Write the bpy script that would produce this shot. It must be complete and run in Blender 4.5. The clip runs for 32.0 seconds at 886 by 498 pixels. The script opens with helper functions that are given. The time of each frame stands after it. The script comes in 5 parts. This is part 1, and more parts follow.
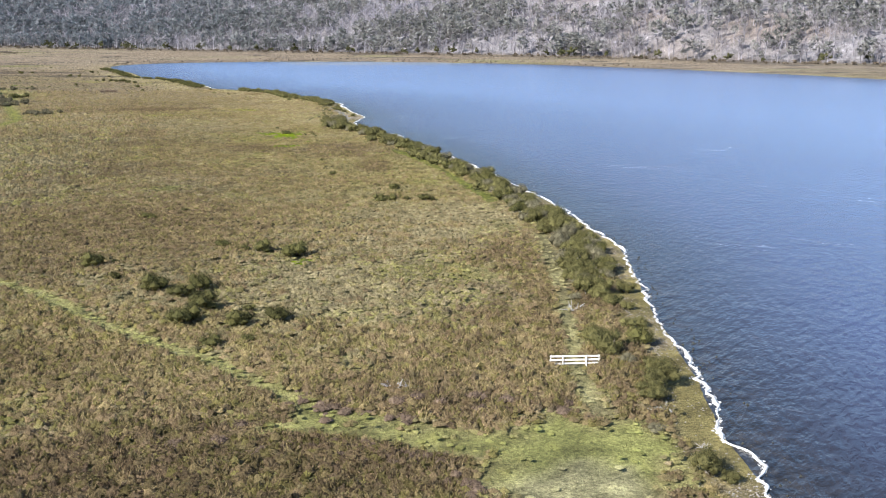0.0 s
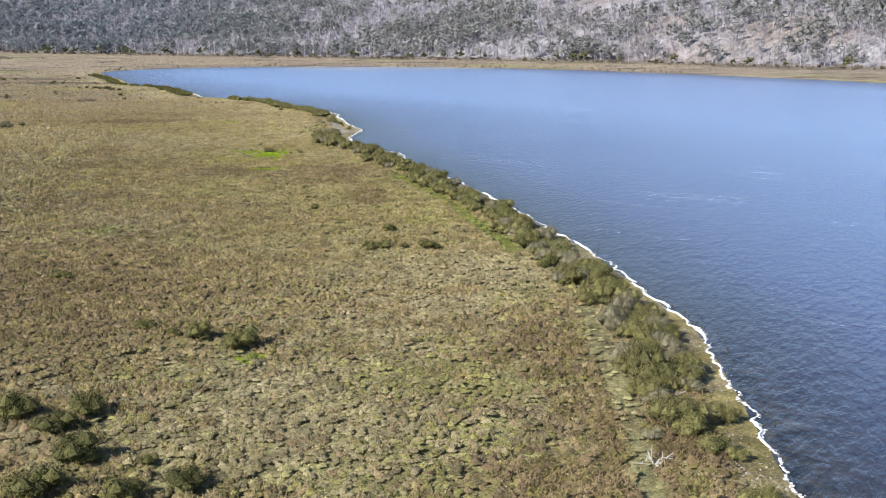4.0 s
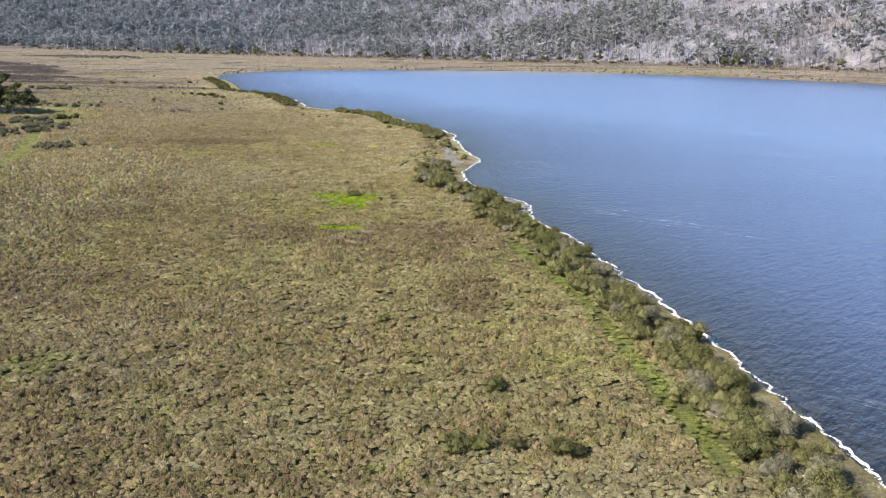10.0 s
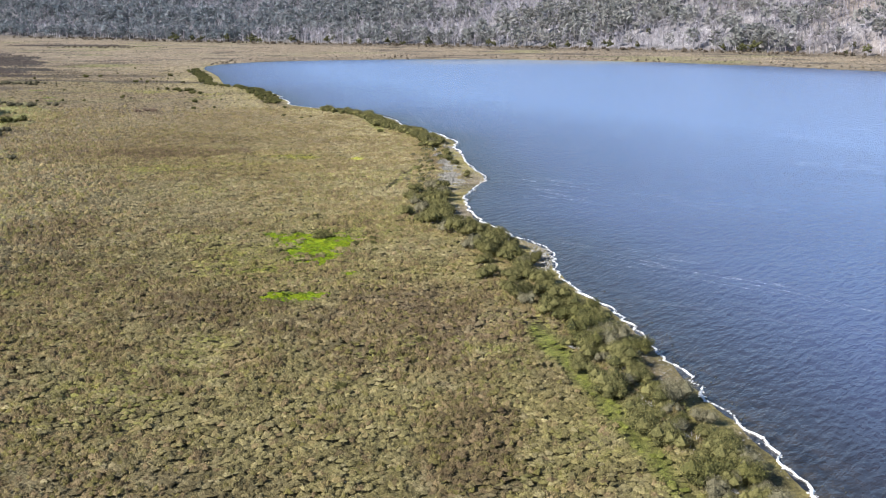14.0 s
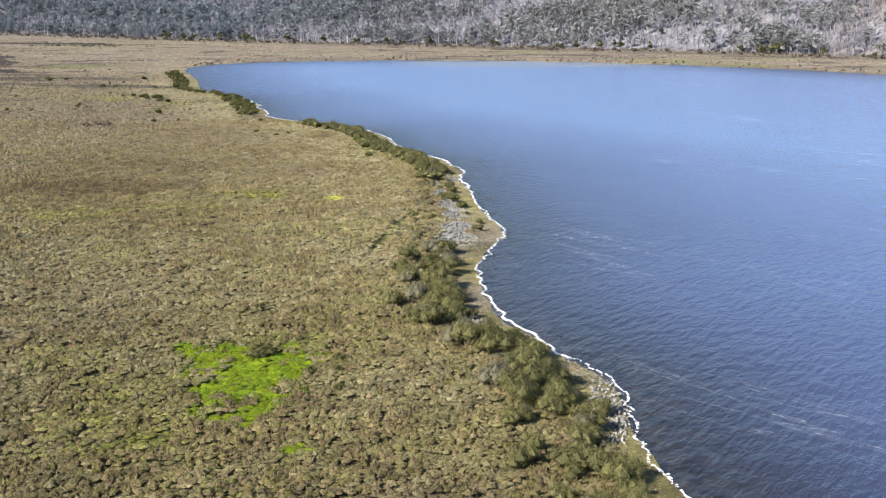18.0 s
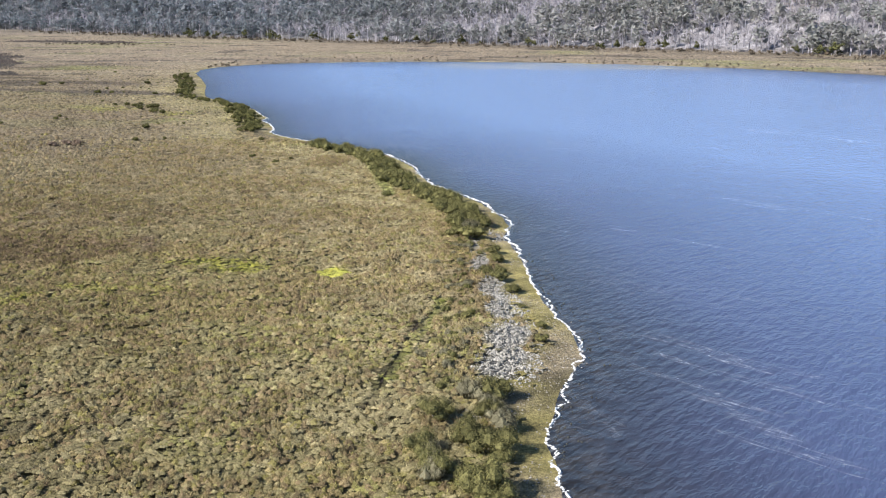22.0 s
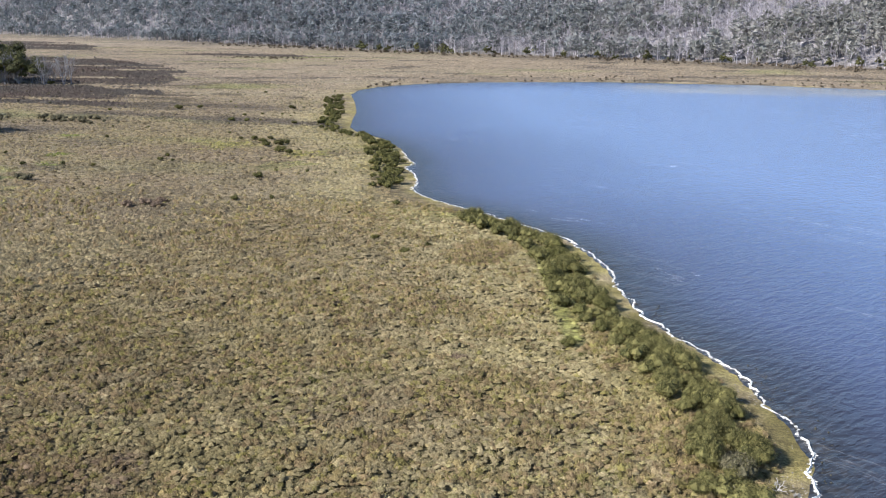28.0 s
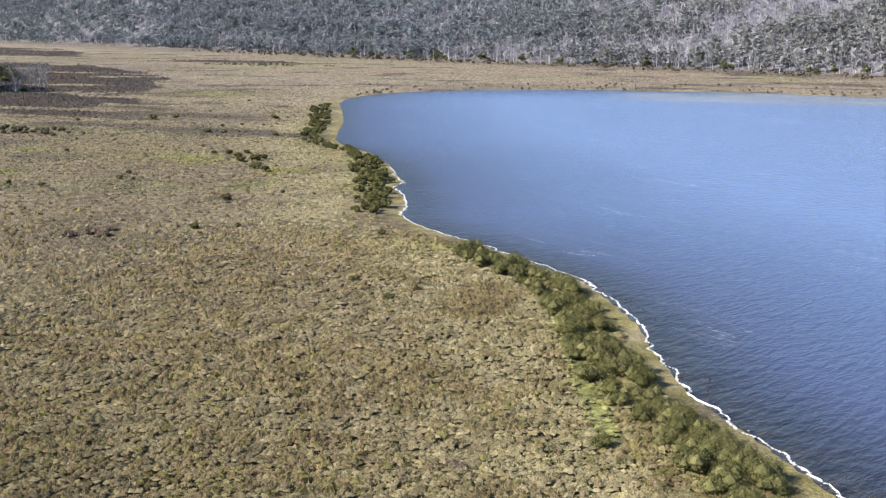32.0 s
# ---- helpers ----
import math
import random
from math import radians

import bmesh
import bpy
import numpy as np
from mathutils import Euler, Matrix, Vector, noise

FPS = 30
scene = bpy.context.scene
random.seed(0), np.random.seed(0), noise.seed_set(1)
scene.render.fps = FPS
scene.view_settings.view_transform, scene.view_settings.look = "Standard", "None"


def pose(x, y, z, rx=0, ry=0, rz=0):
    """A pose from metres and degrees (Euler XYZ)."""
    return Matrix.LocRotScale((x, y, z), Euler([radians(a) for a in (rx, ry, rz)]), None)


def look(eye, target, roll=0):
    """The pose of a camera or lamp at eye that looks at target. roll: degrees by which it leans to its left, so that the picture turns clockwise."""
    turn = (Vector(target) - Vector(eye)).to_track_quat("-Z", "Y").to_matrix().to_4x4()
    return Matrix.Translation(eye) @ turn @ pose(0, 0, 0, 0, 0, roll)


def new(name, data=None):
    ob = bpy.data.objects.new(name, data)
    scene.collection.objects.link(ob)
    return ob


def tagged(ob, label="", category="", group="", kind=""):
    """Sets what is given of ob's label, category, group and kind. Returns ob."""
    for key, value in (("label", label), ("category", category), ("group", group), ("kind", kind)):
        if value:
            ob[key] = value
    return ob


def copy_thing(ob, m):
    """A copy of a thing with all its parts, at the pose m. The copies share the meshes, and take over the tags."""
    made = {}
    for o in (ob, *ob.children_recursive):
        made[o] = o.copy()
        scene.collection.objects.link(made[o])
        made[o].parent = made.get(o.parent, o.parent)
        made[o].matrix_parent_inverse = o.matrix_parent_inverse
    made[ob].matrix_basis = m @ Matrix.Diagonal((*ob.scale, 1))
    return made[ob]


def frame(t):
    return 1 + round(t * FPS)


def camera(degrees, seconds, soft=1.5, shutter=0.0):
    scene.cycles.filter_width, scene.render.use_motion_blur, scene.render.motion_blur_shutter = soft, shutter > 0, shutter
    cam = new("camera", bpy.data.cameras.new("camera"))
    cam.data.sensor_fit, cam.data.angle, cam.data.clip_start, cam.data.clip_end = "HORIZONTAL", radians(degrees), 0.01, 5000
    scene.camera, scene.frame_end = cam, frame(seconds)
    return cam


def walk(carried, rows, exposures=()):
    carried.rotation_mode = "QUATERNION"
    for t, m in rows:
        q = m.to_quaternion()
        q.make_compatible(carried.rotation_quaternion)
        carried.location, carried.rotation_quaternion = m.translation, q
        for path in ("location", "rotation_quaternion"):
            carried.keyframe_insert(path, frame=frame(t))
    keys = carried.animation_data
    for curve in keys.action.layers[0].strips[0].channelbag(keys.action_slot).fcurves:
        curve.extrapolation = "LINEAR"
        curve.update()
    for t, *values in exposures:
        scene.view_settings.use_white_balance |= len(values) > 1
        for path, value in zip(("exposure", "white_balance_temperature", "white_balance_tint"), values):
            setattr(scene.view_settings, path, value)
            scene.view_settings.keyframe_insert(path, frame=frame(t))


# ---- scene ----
cam = camera(49.5, 32.0, soft=1.0)
PATH = [
    (0.0, (-0.00, -0.00, 30.00), (8.23, 97.11, 7.60), 0.10),
    (0.5, (0.40, 4.35, 29.75), (8.54, 101.46, 7.32), 0.05),
    (1.0, (0.80, 8.75, 29.53), (8.87, 105.86, 7.06), 0.00),
    (1.5, (1.20, 13.29, 29.37), (9.16, 110.39, 6.83), -0.03),
    (2.0, (1.60, 17.98, 29.28), (9.49, 115.10, 6.83), -0.05),
    (2.5, (2.00, 22.82, 29.25), (9.83, 119.99, 6.93), -0.05),
    (3.0, (2.39, 27.82, 29.27), (10.20, 125.00, 7.05), -0.04),
    (3.5, (2.78, 32.95, 29.32), (10.54, 130.16, 7.22), -0.03),
    (4.0, (3.15, 38.19, 29.38), (10.66, 135.45, 7.38), -0.01),
    (4.5, (3.51, 43.49, 29.45), (10.63, 140.80, 7.54), 0.00),
    (5.0, (3.86, 48.83, 29.52), (10.53, 146.19, 7.68), 0.02),
    (5.5, (4.22, 54.16, 29.60), (10.43, 151.56, 7.81), 0.04),
    (6.0, (4.59, 59.44, 29.67), (10.41, 156.88, 7.92), 0.05),
    (6.5, (4.96, 64.66, 29.76), (10.77, 162.09, 8.01), 0.09),
    (7.0, (5.28, 69.83, 29.88), (10.74, 167.27, 8.08), 0.14),
    (7.5, (5.54, 74.96, 30.02), (9.02, 172.47, 8.15), 0.19),
    (8.0, (5.77, 80.07, 30.20), (2.04, 177.55, 8.24), 0.25),
    (8.5, (5.98, 85.19, 30.39), (0.24, 182.57, 8.36), 0.29),
    (9.0, (6.11, 90.34, 30.55), (0.35, 187.70, 8.48), 0.29),
    (9.5, (6.16, 95.48, 30.66), (0.37, 192.86, 8.63), 0.27),
    (10.0, (6.14, 100.61, 30.72), (0.32, 197.98, 8.70), 0.21),
    (10.5, (6.08, 105.73, 30.76), (0.18, 203.08, 8.65), 0.12),
    (11.0, (5.98, 110.92, 30.81), (-0.05, 208.24, 8.61), 0.03),
    (11.5, (5.85, 116.21, 30.89), (-0.31, 213.45, 8.41), -0.05),
    (12.0, (5.71, 121.62, 30.99), (-0.52, 218.78, 8.21), -0.12),
    (12.5, (5.54, 127.16, 31.11), (-0.81, 224.26, 8.06), -0.16),
    (13.0, (5.34, 132.84, 31.24), (-1.04, 229.89, 8.00), -0.19),
    (13.5, (5.12, 138.64, 31.35), (-1.33, 235.67, 8.01), -0.18),
    (14.0, (4.86, 144.55, 31.40), (-1.45, 241.57, 7.99), -0.16),
    (14.5, (4.51, 150.59, 31.40), (-1.87, 247.58, 7.92), -0.12),
    (15.0, (4.08, 156.74, 31.35), (-2.35, 253.72, 7.84), -0.09),
    (15.5, (3.60, 163.00, 31.28), (-2.87, 259.98, 7.77), -0.06),
    (16.0, (3.10, 169.35, 31.21), (-3.40, 266.33, 7.72), -0.03),
    (16.5, (2.58, 175.78, 31.16), (-3.92, 272.78, 7.73), -0.00),
    (17.0, (2.07, 182.28, 31.17), (-4.39, 279.30, 7.80), 0.03),
    (17.5, (1.56, 188.84, 31.22), (-4.86, 285.84, 7.81), 0.06),
    (18.0, (1.06, 195.41, 31.31), (-5.28, 292.39, 7.75), 0.07),
    (18.5, (0.58, 201.97, 31.42), (-8.72, 298.69, 7.79), 0.04),
    (19.0, (0.11, 208.47, 31.53), (-9.21, 305.16, 7.80), 0.01),
    (19.5, (-0.39, 214.83, 31.60), (-9.68, 311.51, 7.80), -0.03),
    (20.0, (-0.94, 221.08, 31.65), (-10.23, 317.75, 7.82), -0.05),
    (20.5, (-1.57, 227.23, 31.68), (-10.86, 323.87, 7.74), -0.04),
    (21.0, (-2.25, 233.32, 31.73), (-11.44, 329.99, 7.86), 0.01),
    (21.5, (-3.02, 239.35, 31.78), (-12.05, 336.05, 7.93), 0.08),
    (22.0, (-3.87, 245.39, 31.85), (-13.24, 342.05, 8.01), 0.16),
    (22.5, (-4.75, 251.47, 31.94), (-18.74, 347.56, 8.04), 0.23),
    (23.0, (-5.62, 257.64, 32.05), (-30.20, 351.57, 8.13), 0.29),
    (23.5, (-6.49, 263.92, 32.19), (-32.78, 357.41, 8.33), 0.32),
    (24.0, (-7.46, 270.27, 32.34), (-33.74, 363.78, 8.54), 0.30),
    (24.5, (-8.55, 276.64, 32.50), (-34.84, 370.16, 8.76), 0.25),
    (25.0, (-9.72, 282.94, 32.66), (-36.07, 376.45, 8.98), 0.19),
    (25.5, (-10.92, 289.05, 32.83), (-37.36, 382.56, 9.23), 0.14),
    (26.0, (-12.08, 294.90, 32.99), (-38.58, 388.42, 9.51), 0.12),
    (26.5, (-13.21, 300.46, 33.14), (-39.75, 394.00, 9.79), 0.13),
    (27.0, (-14.32, 305.68, 33.25), (-40.86, 399.27, 10.08), 0.16),
    (27.5, (-15.42, 310.52, 33.32), (-41.94, 404.16, 10.34), 0.19),
    (28.0, (-16.51, 314.96, 33.35), (-43.00, 408.66, 10.58), 0.21),
    (28.5, (-17.55, 318.95, 33.31), (-43.94, 412.74, 10.75), 0.20),
    (29.0, (-18.48, 322.52, 33.21), (-44.82, 416.34, 10.79), 0.16),
    (29.5, (-19.30, 325.70, 33.06), (-45.56, 419.55, 10.64), 0.10),
    (30.0, (-20.04, 328.60, 32.89), (-46.23, 422.48, 10.52), 0.05),
    (30.5, (-20.77, 331.36, 32.73), (-46.91, 425.26, 10.38), 0.03),
    (31.0, (-21.55, 334.07, 32.60), (-47.64, 427.99, 10.27), 0.05),
    (31.5, (-22.40, 336.79, 32.50), (-48.42, 430.74, 10.23), 0.13),
    (32.0, (-23.29, 339.53, 32.40), (-49.21, 433.55, 10.31), 0.25),
]
walk(cam, [(t, look(eye, target, roll)) for t, eye, target, roll in PATH], exposures=[(0.0, 1.35, 6120, 13.5), (32.0, 1.35, 6120, 13.5)])

# ---- world and sun ----
SUN_AZIMUTH, SUN_ELEVATION = -122.0, 36.0      # degrees from +y, positive towards +x


def make_world():
    world = bpy.data.worlds.new("sky")
    scene.world = world
    world.use_nodes = True
    nt = world.node_tree
    nt.nodes.clear()
    sky = nt.nodes.new("ShaderNodeTexSky")
    sky.sky_type = "NISHITA"
    sky.sun_disc = False
    sky.sun_elevation = radians(SUN_ELEVATION)
    sky.sun_rotation = radians(SUN_AZIMUTH)
    sky.altitude = 900.0
    sky.air_density = 1.0
    sky.dust_density = 0.4
    sky.ozone_density = 2.5
    back = nt.nodes.new("ShaderNodeBackground")
    back.inputs["Strength"].default_value = 0.085
    out = nt.nodes.new("ShaderNodeOutputWorld")
    nt.links.new(sky.outputs[0], back.inputs["Color"])
    nt.links.new(back.outputs[0], out.inputs["Surface"])
    lamp = bpy.data.lights.new("sun", "SUN")
    lamp.energy, lamp.angle, lamp.color = 5.0, radians(0.53), (1.0, 0.95, 0.86)
    az, el = radians(SUN_AZIMUTH), radians(SUN_ELEVATION)
    way = Vector((math.sin(az) * math.cos(el), math.cos(az) * math.cos(el), math.sin(el)))
    sun = new("sun", lamp)
    sun.matrix_world = look(way * 200, (0, 0, 0))


make_world()


# ---- materials ----
class Nodes:
    """Short hand for building a node tree."""

    def __init__(self, name):
        self.mat = bpy.data.materials.new(name)
        self.mat.use_nodes = True
        self.nt = self.mat.node_tree
        self.nt.nodes.clear()
        self.out = self.nt.nodes.new("ShaderNodeOutputMaterial")
        self.bsdf = self.nt.nodes.new("ShaderNodeBsdfPrincipled")
        self.nt.links.new(self.bsdf.outputs[0], self.out.inputs["Surface"])

    def node(self, kind, **props):
        n = self.nt.nodes.new(kind)
        for k, v in props.items():
            setattr(n, k, v)
        return n

    def put(self, value, socket):
        if isinstance(value, bpy.types.NodeSocket):
            self.nt.links.new(value, socket)
        elif isinstance(value, tuple) and len(value) == 3 and socket.type == "RGBA":
            socket.default_value = (*value, 1)
        else:
            socket.default_value = value

    def place(self, scale=(1, 1, 1), turn=0.0):
        g = self.node("ShaderNodeNewGeometry")
        m = self.node("ShaderNodeMapping")
        m.inputs["Scale"].default_value = scale
        m.inputs["Rotation"].default_value = (0, 0, turn)
        self.put(g.outputs["Position"], m.inputs["Vector"])
        return m.outputs[0]

    def noise(self, where, scale, detail=4.0, rough=0.55):
        n = self.node("ShaderNodeTexNoise")
        self.put(where, n.inputs["Vector"])
        n.inputs["Scale"].default_value = scale
        n.inputs["Detail"].default_value = detail
        n.inputs["Roughness"].default_value = rough
        return n.outputs[0]

    def ramp(self, fac, *stops):
        n = self.node("ShaderNodeValToRGB")
        els = n.color_ramp.elements
        while len(els) < len(stops):
            els.new(0.5)
        for e, (p, c) in zip(els, stops):
            e.position = p
            e.color = (*c, 1) if isinstance(c, tuple) else (c, c, c, 1)
        self.put(fac, n.inputs[0])
        return n.outputs[0]

    def math(self, op, a, b=0.0):
        n = self.node("ShaderNodeMath", operation=op)
        self.put(a, n.inputs[0])
        self.put(b, n.inputs[1])
        return n.outputs[0]

    def mix(self, fac, a, b, how="MIX"):
        n = self.node("ShaderNodeMix", data_type="RGBA", blend_type=how)
        self.put(fac, n.inputs[0])
        self.put(a, n.inputs[6])
        self.put(b, n.inputs[7])
        return n.outputs[2]

    def attr(self, name):
        n = self.node("ShaderNodeAttribute", attribute_name=name)
        return n

    def bump(self, height, strength, distance):
        n = self.node("ShaderNodeBump")
        n.inputs["Strength"].default_value = strength
        n.inputs["Distance"].default_value = distance
        self.put(height, n.inputs["Height"])
        self.put(n.outputs[0], self.bsdf.inputs["Normal"])

    def thin(self, colour, share):
        """Lets part of the light through, as leaves and blades do."""
        t = self.node("ShaderNodeBsdfTranslucent")
        self.put(colour, t.inputs["Color"])
        m = self.node("ShaderNodeMixShader")
        m.inputs[0].default_value = share
        self.nt.links.new(self.bsdf.outputs[0], m.inputs[1])
        self.nt.links.new(t.outputs[0], m.inputs[2])
        self.nt.links.new(m.outputs[0], self.out.inputs["Surface"])

    def done(self, colour, rough=0.9, spec=0.3):
        self.put(colour, self.bsdf.inputs["Base Color"])
        self.put(rough, self.bsdf.inputs["Roughness"])
        self.bsdf.inputs["Specular IOR Level"].default_value = spec
        return self.mat


def ground_material():
    n = Nodes("heath_ground")
    at = n.place()
    fine = n.noise(at, 3.2, 7.0, 0.75)
    mid = n.noise(at, 0.35, 5.0, 0.6)
    tone = n.mix(1.0, n.attr("cover").outputs["Color"], n.ramp(fine, (0.32, 0.3), (0.68, 1.35)), "MULTIPLY")
    tone = n.mix(1.0, tone, n.ramp(mid, (0.35, 0.62), (0.65, 1.3)), "MULTIPLY")
    tone = n.mix(1.0, tone, n.ramp(n.noise(at, 0.06, 8.0, 0.7), (0.35, 0.62), (0.65, 1.36)), "MULTIPLY")
    grain = n.noise(at, 11.0, 5.0, 0.7)
    tone = n.mix(1.0, tone, n.ramp(grain, (0.36, 0.55), (0.64, 1.4)), "MULTIPLY")
    n.bump(n.math("ADD", fine, n.math("MULTIPLY", grain, 0.4)), 0.9, 0.4)
    return n.done(tone, 0.95, 0.15)


def tuft_material():
    n = Nodes("tussock_plants")
    g = n.node("ShaderNodeNewGeometry")
    at = n.place()
    vary = n.ramp(g.outputs["Random Per Island"], (0.0, 0.8), (0.5, 1.0), (1.0, 1.2))
    tone = n.mix(1.0, n.attr("cover").outputs["Color"], vary, "MULTIPLY")
    twigs = n.noise(at, 9.0, 6.0, 0.75)
    tone = n.mix(1.0, tone, n.ramp(twigs, (0.34, 0.55), (0.5, 1.0), (0.66, 1.5)), "MULTIPLY")
    n.bump(twigs, 0.9, 0.22)
    n.thin(tone, 0.16)
    return n.done(tone, 0.9, 0.1)


def water_material():
    n = Nodes("lake_water")

    def along(turn, scale):
        m = n.node("ShaderNodeMapping")
        m.inputs["Scale"].default_value = scale
        n.put(n.place((1, 1, 1), turn), m.inputs["Vector"])
        return m.outputs[0]

    wind = radians(37)
    # short crests lying across the wind, over a longer swell
    ripple = n.noise(along(wind, (2.4, 0.9, 1)), 1.0, 3.0, 0.6)
    small = n.noise(along(radians(30), (1.25, 0.4, 1)), 1.0, 3.0, 0.55)
    big = n.noise(along(radians(44), (0.22, 0.09, 1)), 1.0, 2.0, 0.5)
    gusts = n.ramp(n.noise(along(wind, (0.012, 0.03, 1)), 1.0, 4.0, 0.6), (0.34, 0.25), (0.62, 1.0))
    chop = n.math("ADD", n.math("MULTIPLY", ripple, n.math("MULTIPLY", gusts, 0.16)), n.math("ADD", n.math("MULTIPLY", small, 0.5), n.math("MULTIPLY", big, 0.35)))
    depth_sheen = n.attr("depth_sheen").outputs["Fac"]
    # pale blue far from the bank holds part of the sky's reflection, painted in
    deep = n.ramp(depth_sheen, (0.0, (0.026, 0.023, 0.017)), (0.05, (0.023, 0.024, 0.032)), (0.15, (0.041, 0.050, 0.092)), (0.4, (0.059, 0.081, 0.151)), (1.0, (0.102, 0.146, 0.254)))
    weed = n.ramp(n.noise(n.place(), 0.5, 5.0, 0.65), (0.42, 0.35), (0.58, 1.3))
    deep = n.mix(n.ramp(depth_sheen, (0.0, 1.0), (0.06, 0.0)), deep, n.mix(1.0, deep, weed, "MULTIPLY"))
    sand = n.math("MULTIPLY", n.attr("shoal").outputs["Fac"], n.ramp(n.noise(n.place((0.4, 1, 1)), 0.06, 5.0, 0.6), (0.38, 0.35), (0.6, 1.0)))
    deep = n.mix(sand, deep, (0.22, 0.21, 0.17))
    # streaks of froth drawn out by the wind
    line = n.noise(along(wind, (0.014, 0.12, 1)), 1.0, 5.0, 0.55)
    line = n.math("ABSOLUTE", n.math("SUBTRACT", line, 0.5))
    soft = n.ramp(line, (0.0, 1.0), (0.016, 0.0))
    line = n.ramp(line, (0.0, 1.0), (0.0035, 0.0))
    bits = n.ramp(n.noise(along(wind, (0.6, 1.6, 1)), 2.2, 5.0, 0.75), (0.44, 0.0), (0.62, 1.0))
    reach = n.ramp(n.noise(along(wind, (0.02, 0.05, 1)), 1.0, 3.0, 0.5), (0.46, 0.0), (0.64, 1.0))
    froth = n.math("ADD", n.math("MULTIPLY", n.math("MULTIPLY", line, bits), 0.3), n.math("MULTIPLY", soft, 0.03))
    froth = n.math("MULTIPLY", froth, n.math("MULTIPLY", reach, n.ramp(depth_sheen, (0.005, 0.5), (0.1, 1.0))))
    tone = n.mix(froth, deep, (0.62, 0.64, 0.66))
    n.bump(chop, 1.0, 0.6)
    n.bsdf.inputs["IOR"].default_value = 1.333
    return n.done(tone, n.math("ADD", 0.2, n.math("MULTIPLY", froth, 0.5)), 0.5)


def foam_material():
    n = Nodes("lake_foam")
    at = n.place()
    tone = n.ramp(n.noise(at, 5.0, 4.0), (0.35, (0.33, 0.32, 0.29)), (0.62, (0.72, 0.72, 0.70)))
    n.bump(n.noise(at, 9.0, 3.0), 0.6, 0.1)
    return n.done(tone, 0.7, 0.3)


def wood_tree_material():
    n = Nodes("far_wood")
    g = n.node("ShaderNodeNewGeometry")
    vary = n.ramp(g.outputs["Random Per Island"], (0.0, 0.8), (1.0, 1.2))
    tone = n.mix(1.0, n.attr("cover").outputs["Color"], vary, "MULTIPLY")
    n.thin(tone, 0.35)
    return n.done(tone, 0.9, 0.1)


M_GROUND, M_TUFT, M_WATER, M_FOAM, M_WOOD = ground_material(), tuft_material(), water_material(), foam_material(), wood_tree_material()


# ---- plan of the land ----
# the waterline of the near bank, walking away from the start
NEAR_BANK = [
    (-20, -300), (0, -150), (14, -60), (22, 0), (25, 35), (26.6, 55.8), (27, 61), (27.1, 66.8), (28.7, 75), (29.8, 82.8), (30.4, 89.6),
    (31.7, 100.6), (33.8, 113), (35.5, 124), (36.1, 131.6), (35.3, 139), (34.6, 146), (34.0, 157), (32.8, 168), (31.2, 177),
    (29.6, 186), (28.6, 195), (26.2, 204), (24, 215), (21.8, 224), (19.5, 236), (16.9, 247), (14, 253.5), (12.5, 260), (11.4, 266),
    (11.2, 272.7), (10.4, 276.6), (8.4, 280), (6.2, 282.5), (5.4, 286.3), (3, 289.5), (1.1, 292.5), (-0.1, 297.5), (-1.0, 303)]
POINT_BANK = [
    (-1.5, 308), (-2.3, 314), (-1.6, 321), (-0.4, 327), (1.1, 331.8), (0.6, 340), (-1.8, 348), (-3.6, 357.5), (-5.2, 370),
    (-7.0, 378.7), (-8.2, 382.2), (-7.3, 389.5), (-9.0, 397.5), (-13, 408.5), (-18.2, 417.5), (-23, 425), (-26.6, 435), (-29.5, 446),
    (-33.5, 455), (-38, 464), (-47, 473), (-55.4, 481.2), (-63.8, 488), (-72, 496), (-75.8, 501.5), (-78.7, 514), (-84, 526),
    (-87.3, 531), (-87, 538), (-93, 550), (-99.8, 565), (-112, 585), (-127, 600), (-135, 613), (-145, 640), (-154, 667)]
FAR_BANK = [
    (-174, 718), (-189, 755), (-196, 790), (-194, 820), (-180, 850), (-150, 875), (-85, 900), (0, 900), (60, 880), (120, 845),
    (170, 800), (235, 720), (290, 630), (330, 540), (365, 430), (390, 300), (400, 100), (390, -100), (340, -300), (150, -420), (0, -400)]
BANK = np.array(NEAR_BANK + POINT_BANK + FAR_BANK, float)
# where the wooded hill begins: y of its foot over x
HILL_X = np.array([-4500, -3000, -1600, -1000, -550, -300, -100, 50, 170, 290, 345, 450, 700, 1200, 3000, 4500], float)
HILL_Y = np.array([2900, 2450, 2020, 1780, 1570, 1410, 1290, 1180, 1100, 980, 890, 800, 650, 500, 0, -300], float)

_rng = np.random.RandomState(7)
_table = _rng.rand(256, 256)


def vnoise(x, y, size, seed=0):
    """Smooth noise from 0 to 1 over the plan; size: metres a cell."""
    u, v = np.asarray(x) / size + seed * 17.3, np.asarray(y) / size + seed * 31.7
    i, j = np.floor(u).astype(int), np.floor(v).astype(int)
    a, b = u - i, v - j
    a, b = a * a * (3 - 2 * a), b * b * (3 - 2 * b)
    i0, i1, j0, j1 = i % 256, (i + 1) % 256, j % 256, (j + 1) % 256
    return (_table[i0, j0] * (1 - a) + _table[i1, j0] * a) * (1 - b) + (_table[i0, j1] * (1 - a) + _table[i1, j1] * a) * b


def fbm(x, y, size, seed=0, octaves=4):
    total, gain, norm = 0.0, 1.0, 0.0
    for k in range(octaves):
        total = total + gain * vnoise(x, y, size / 2 ** k, seed + k * 3)
        norm += gain
        gain *= 0.55
    return total / norm


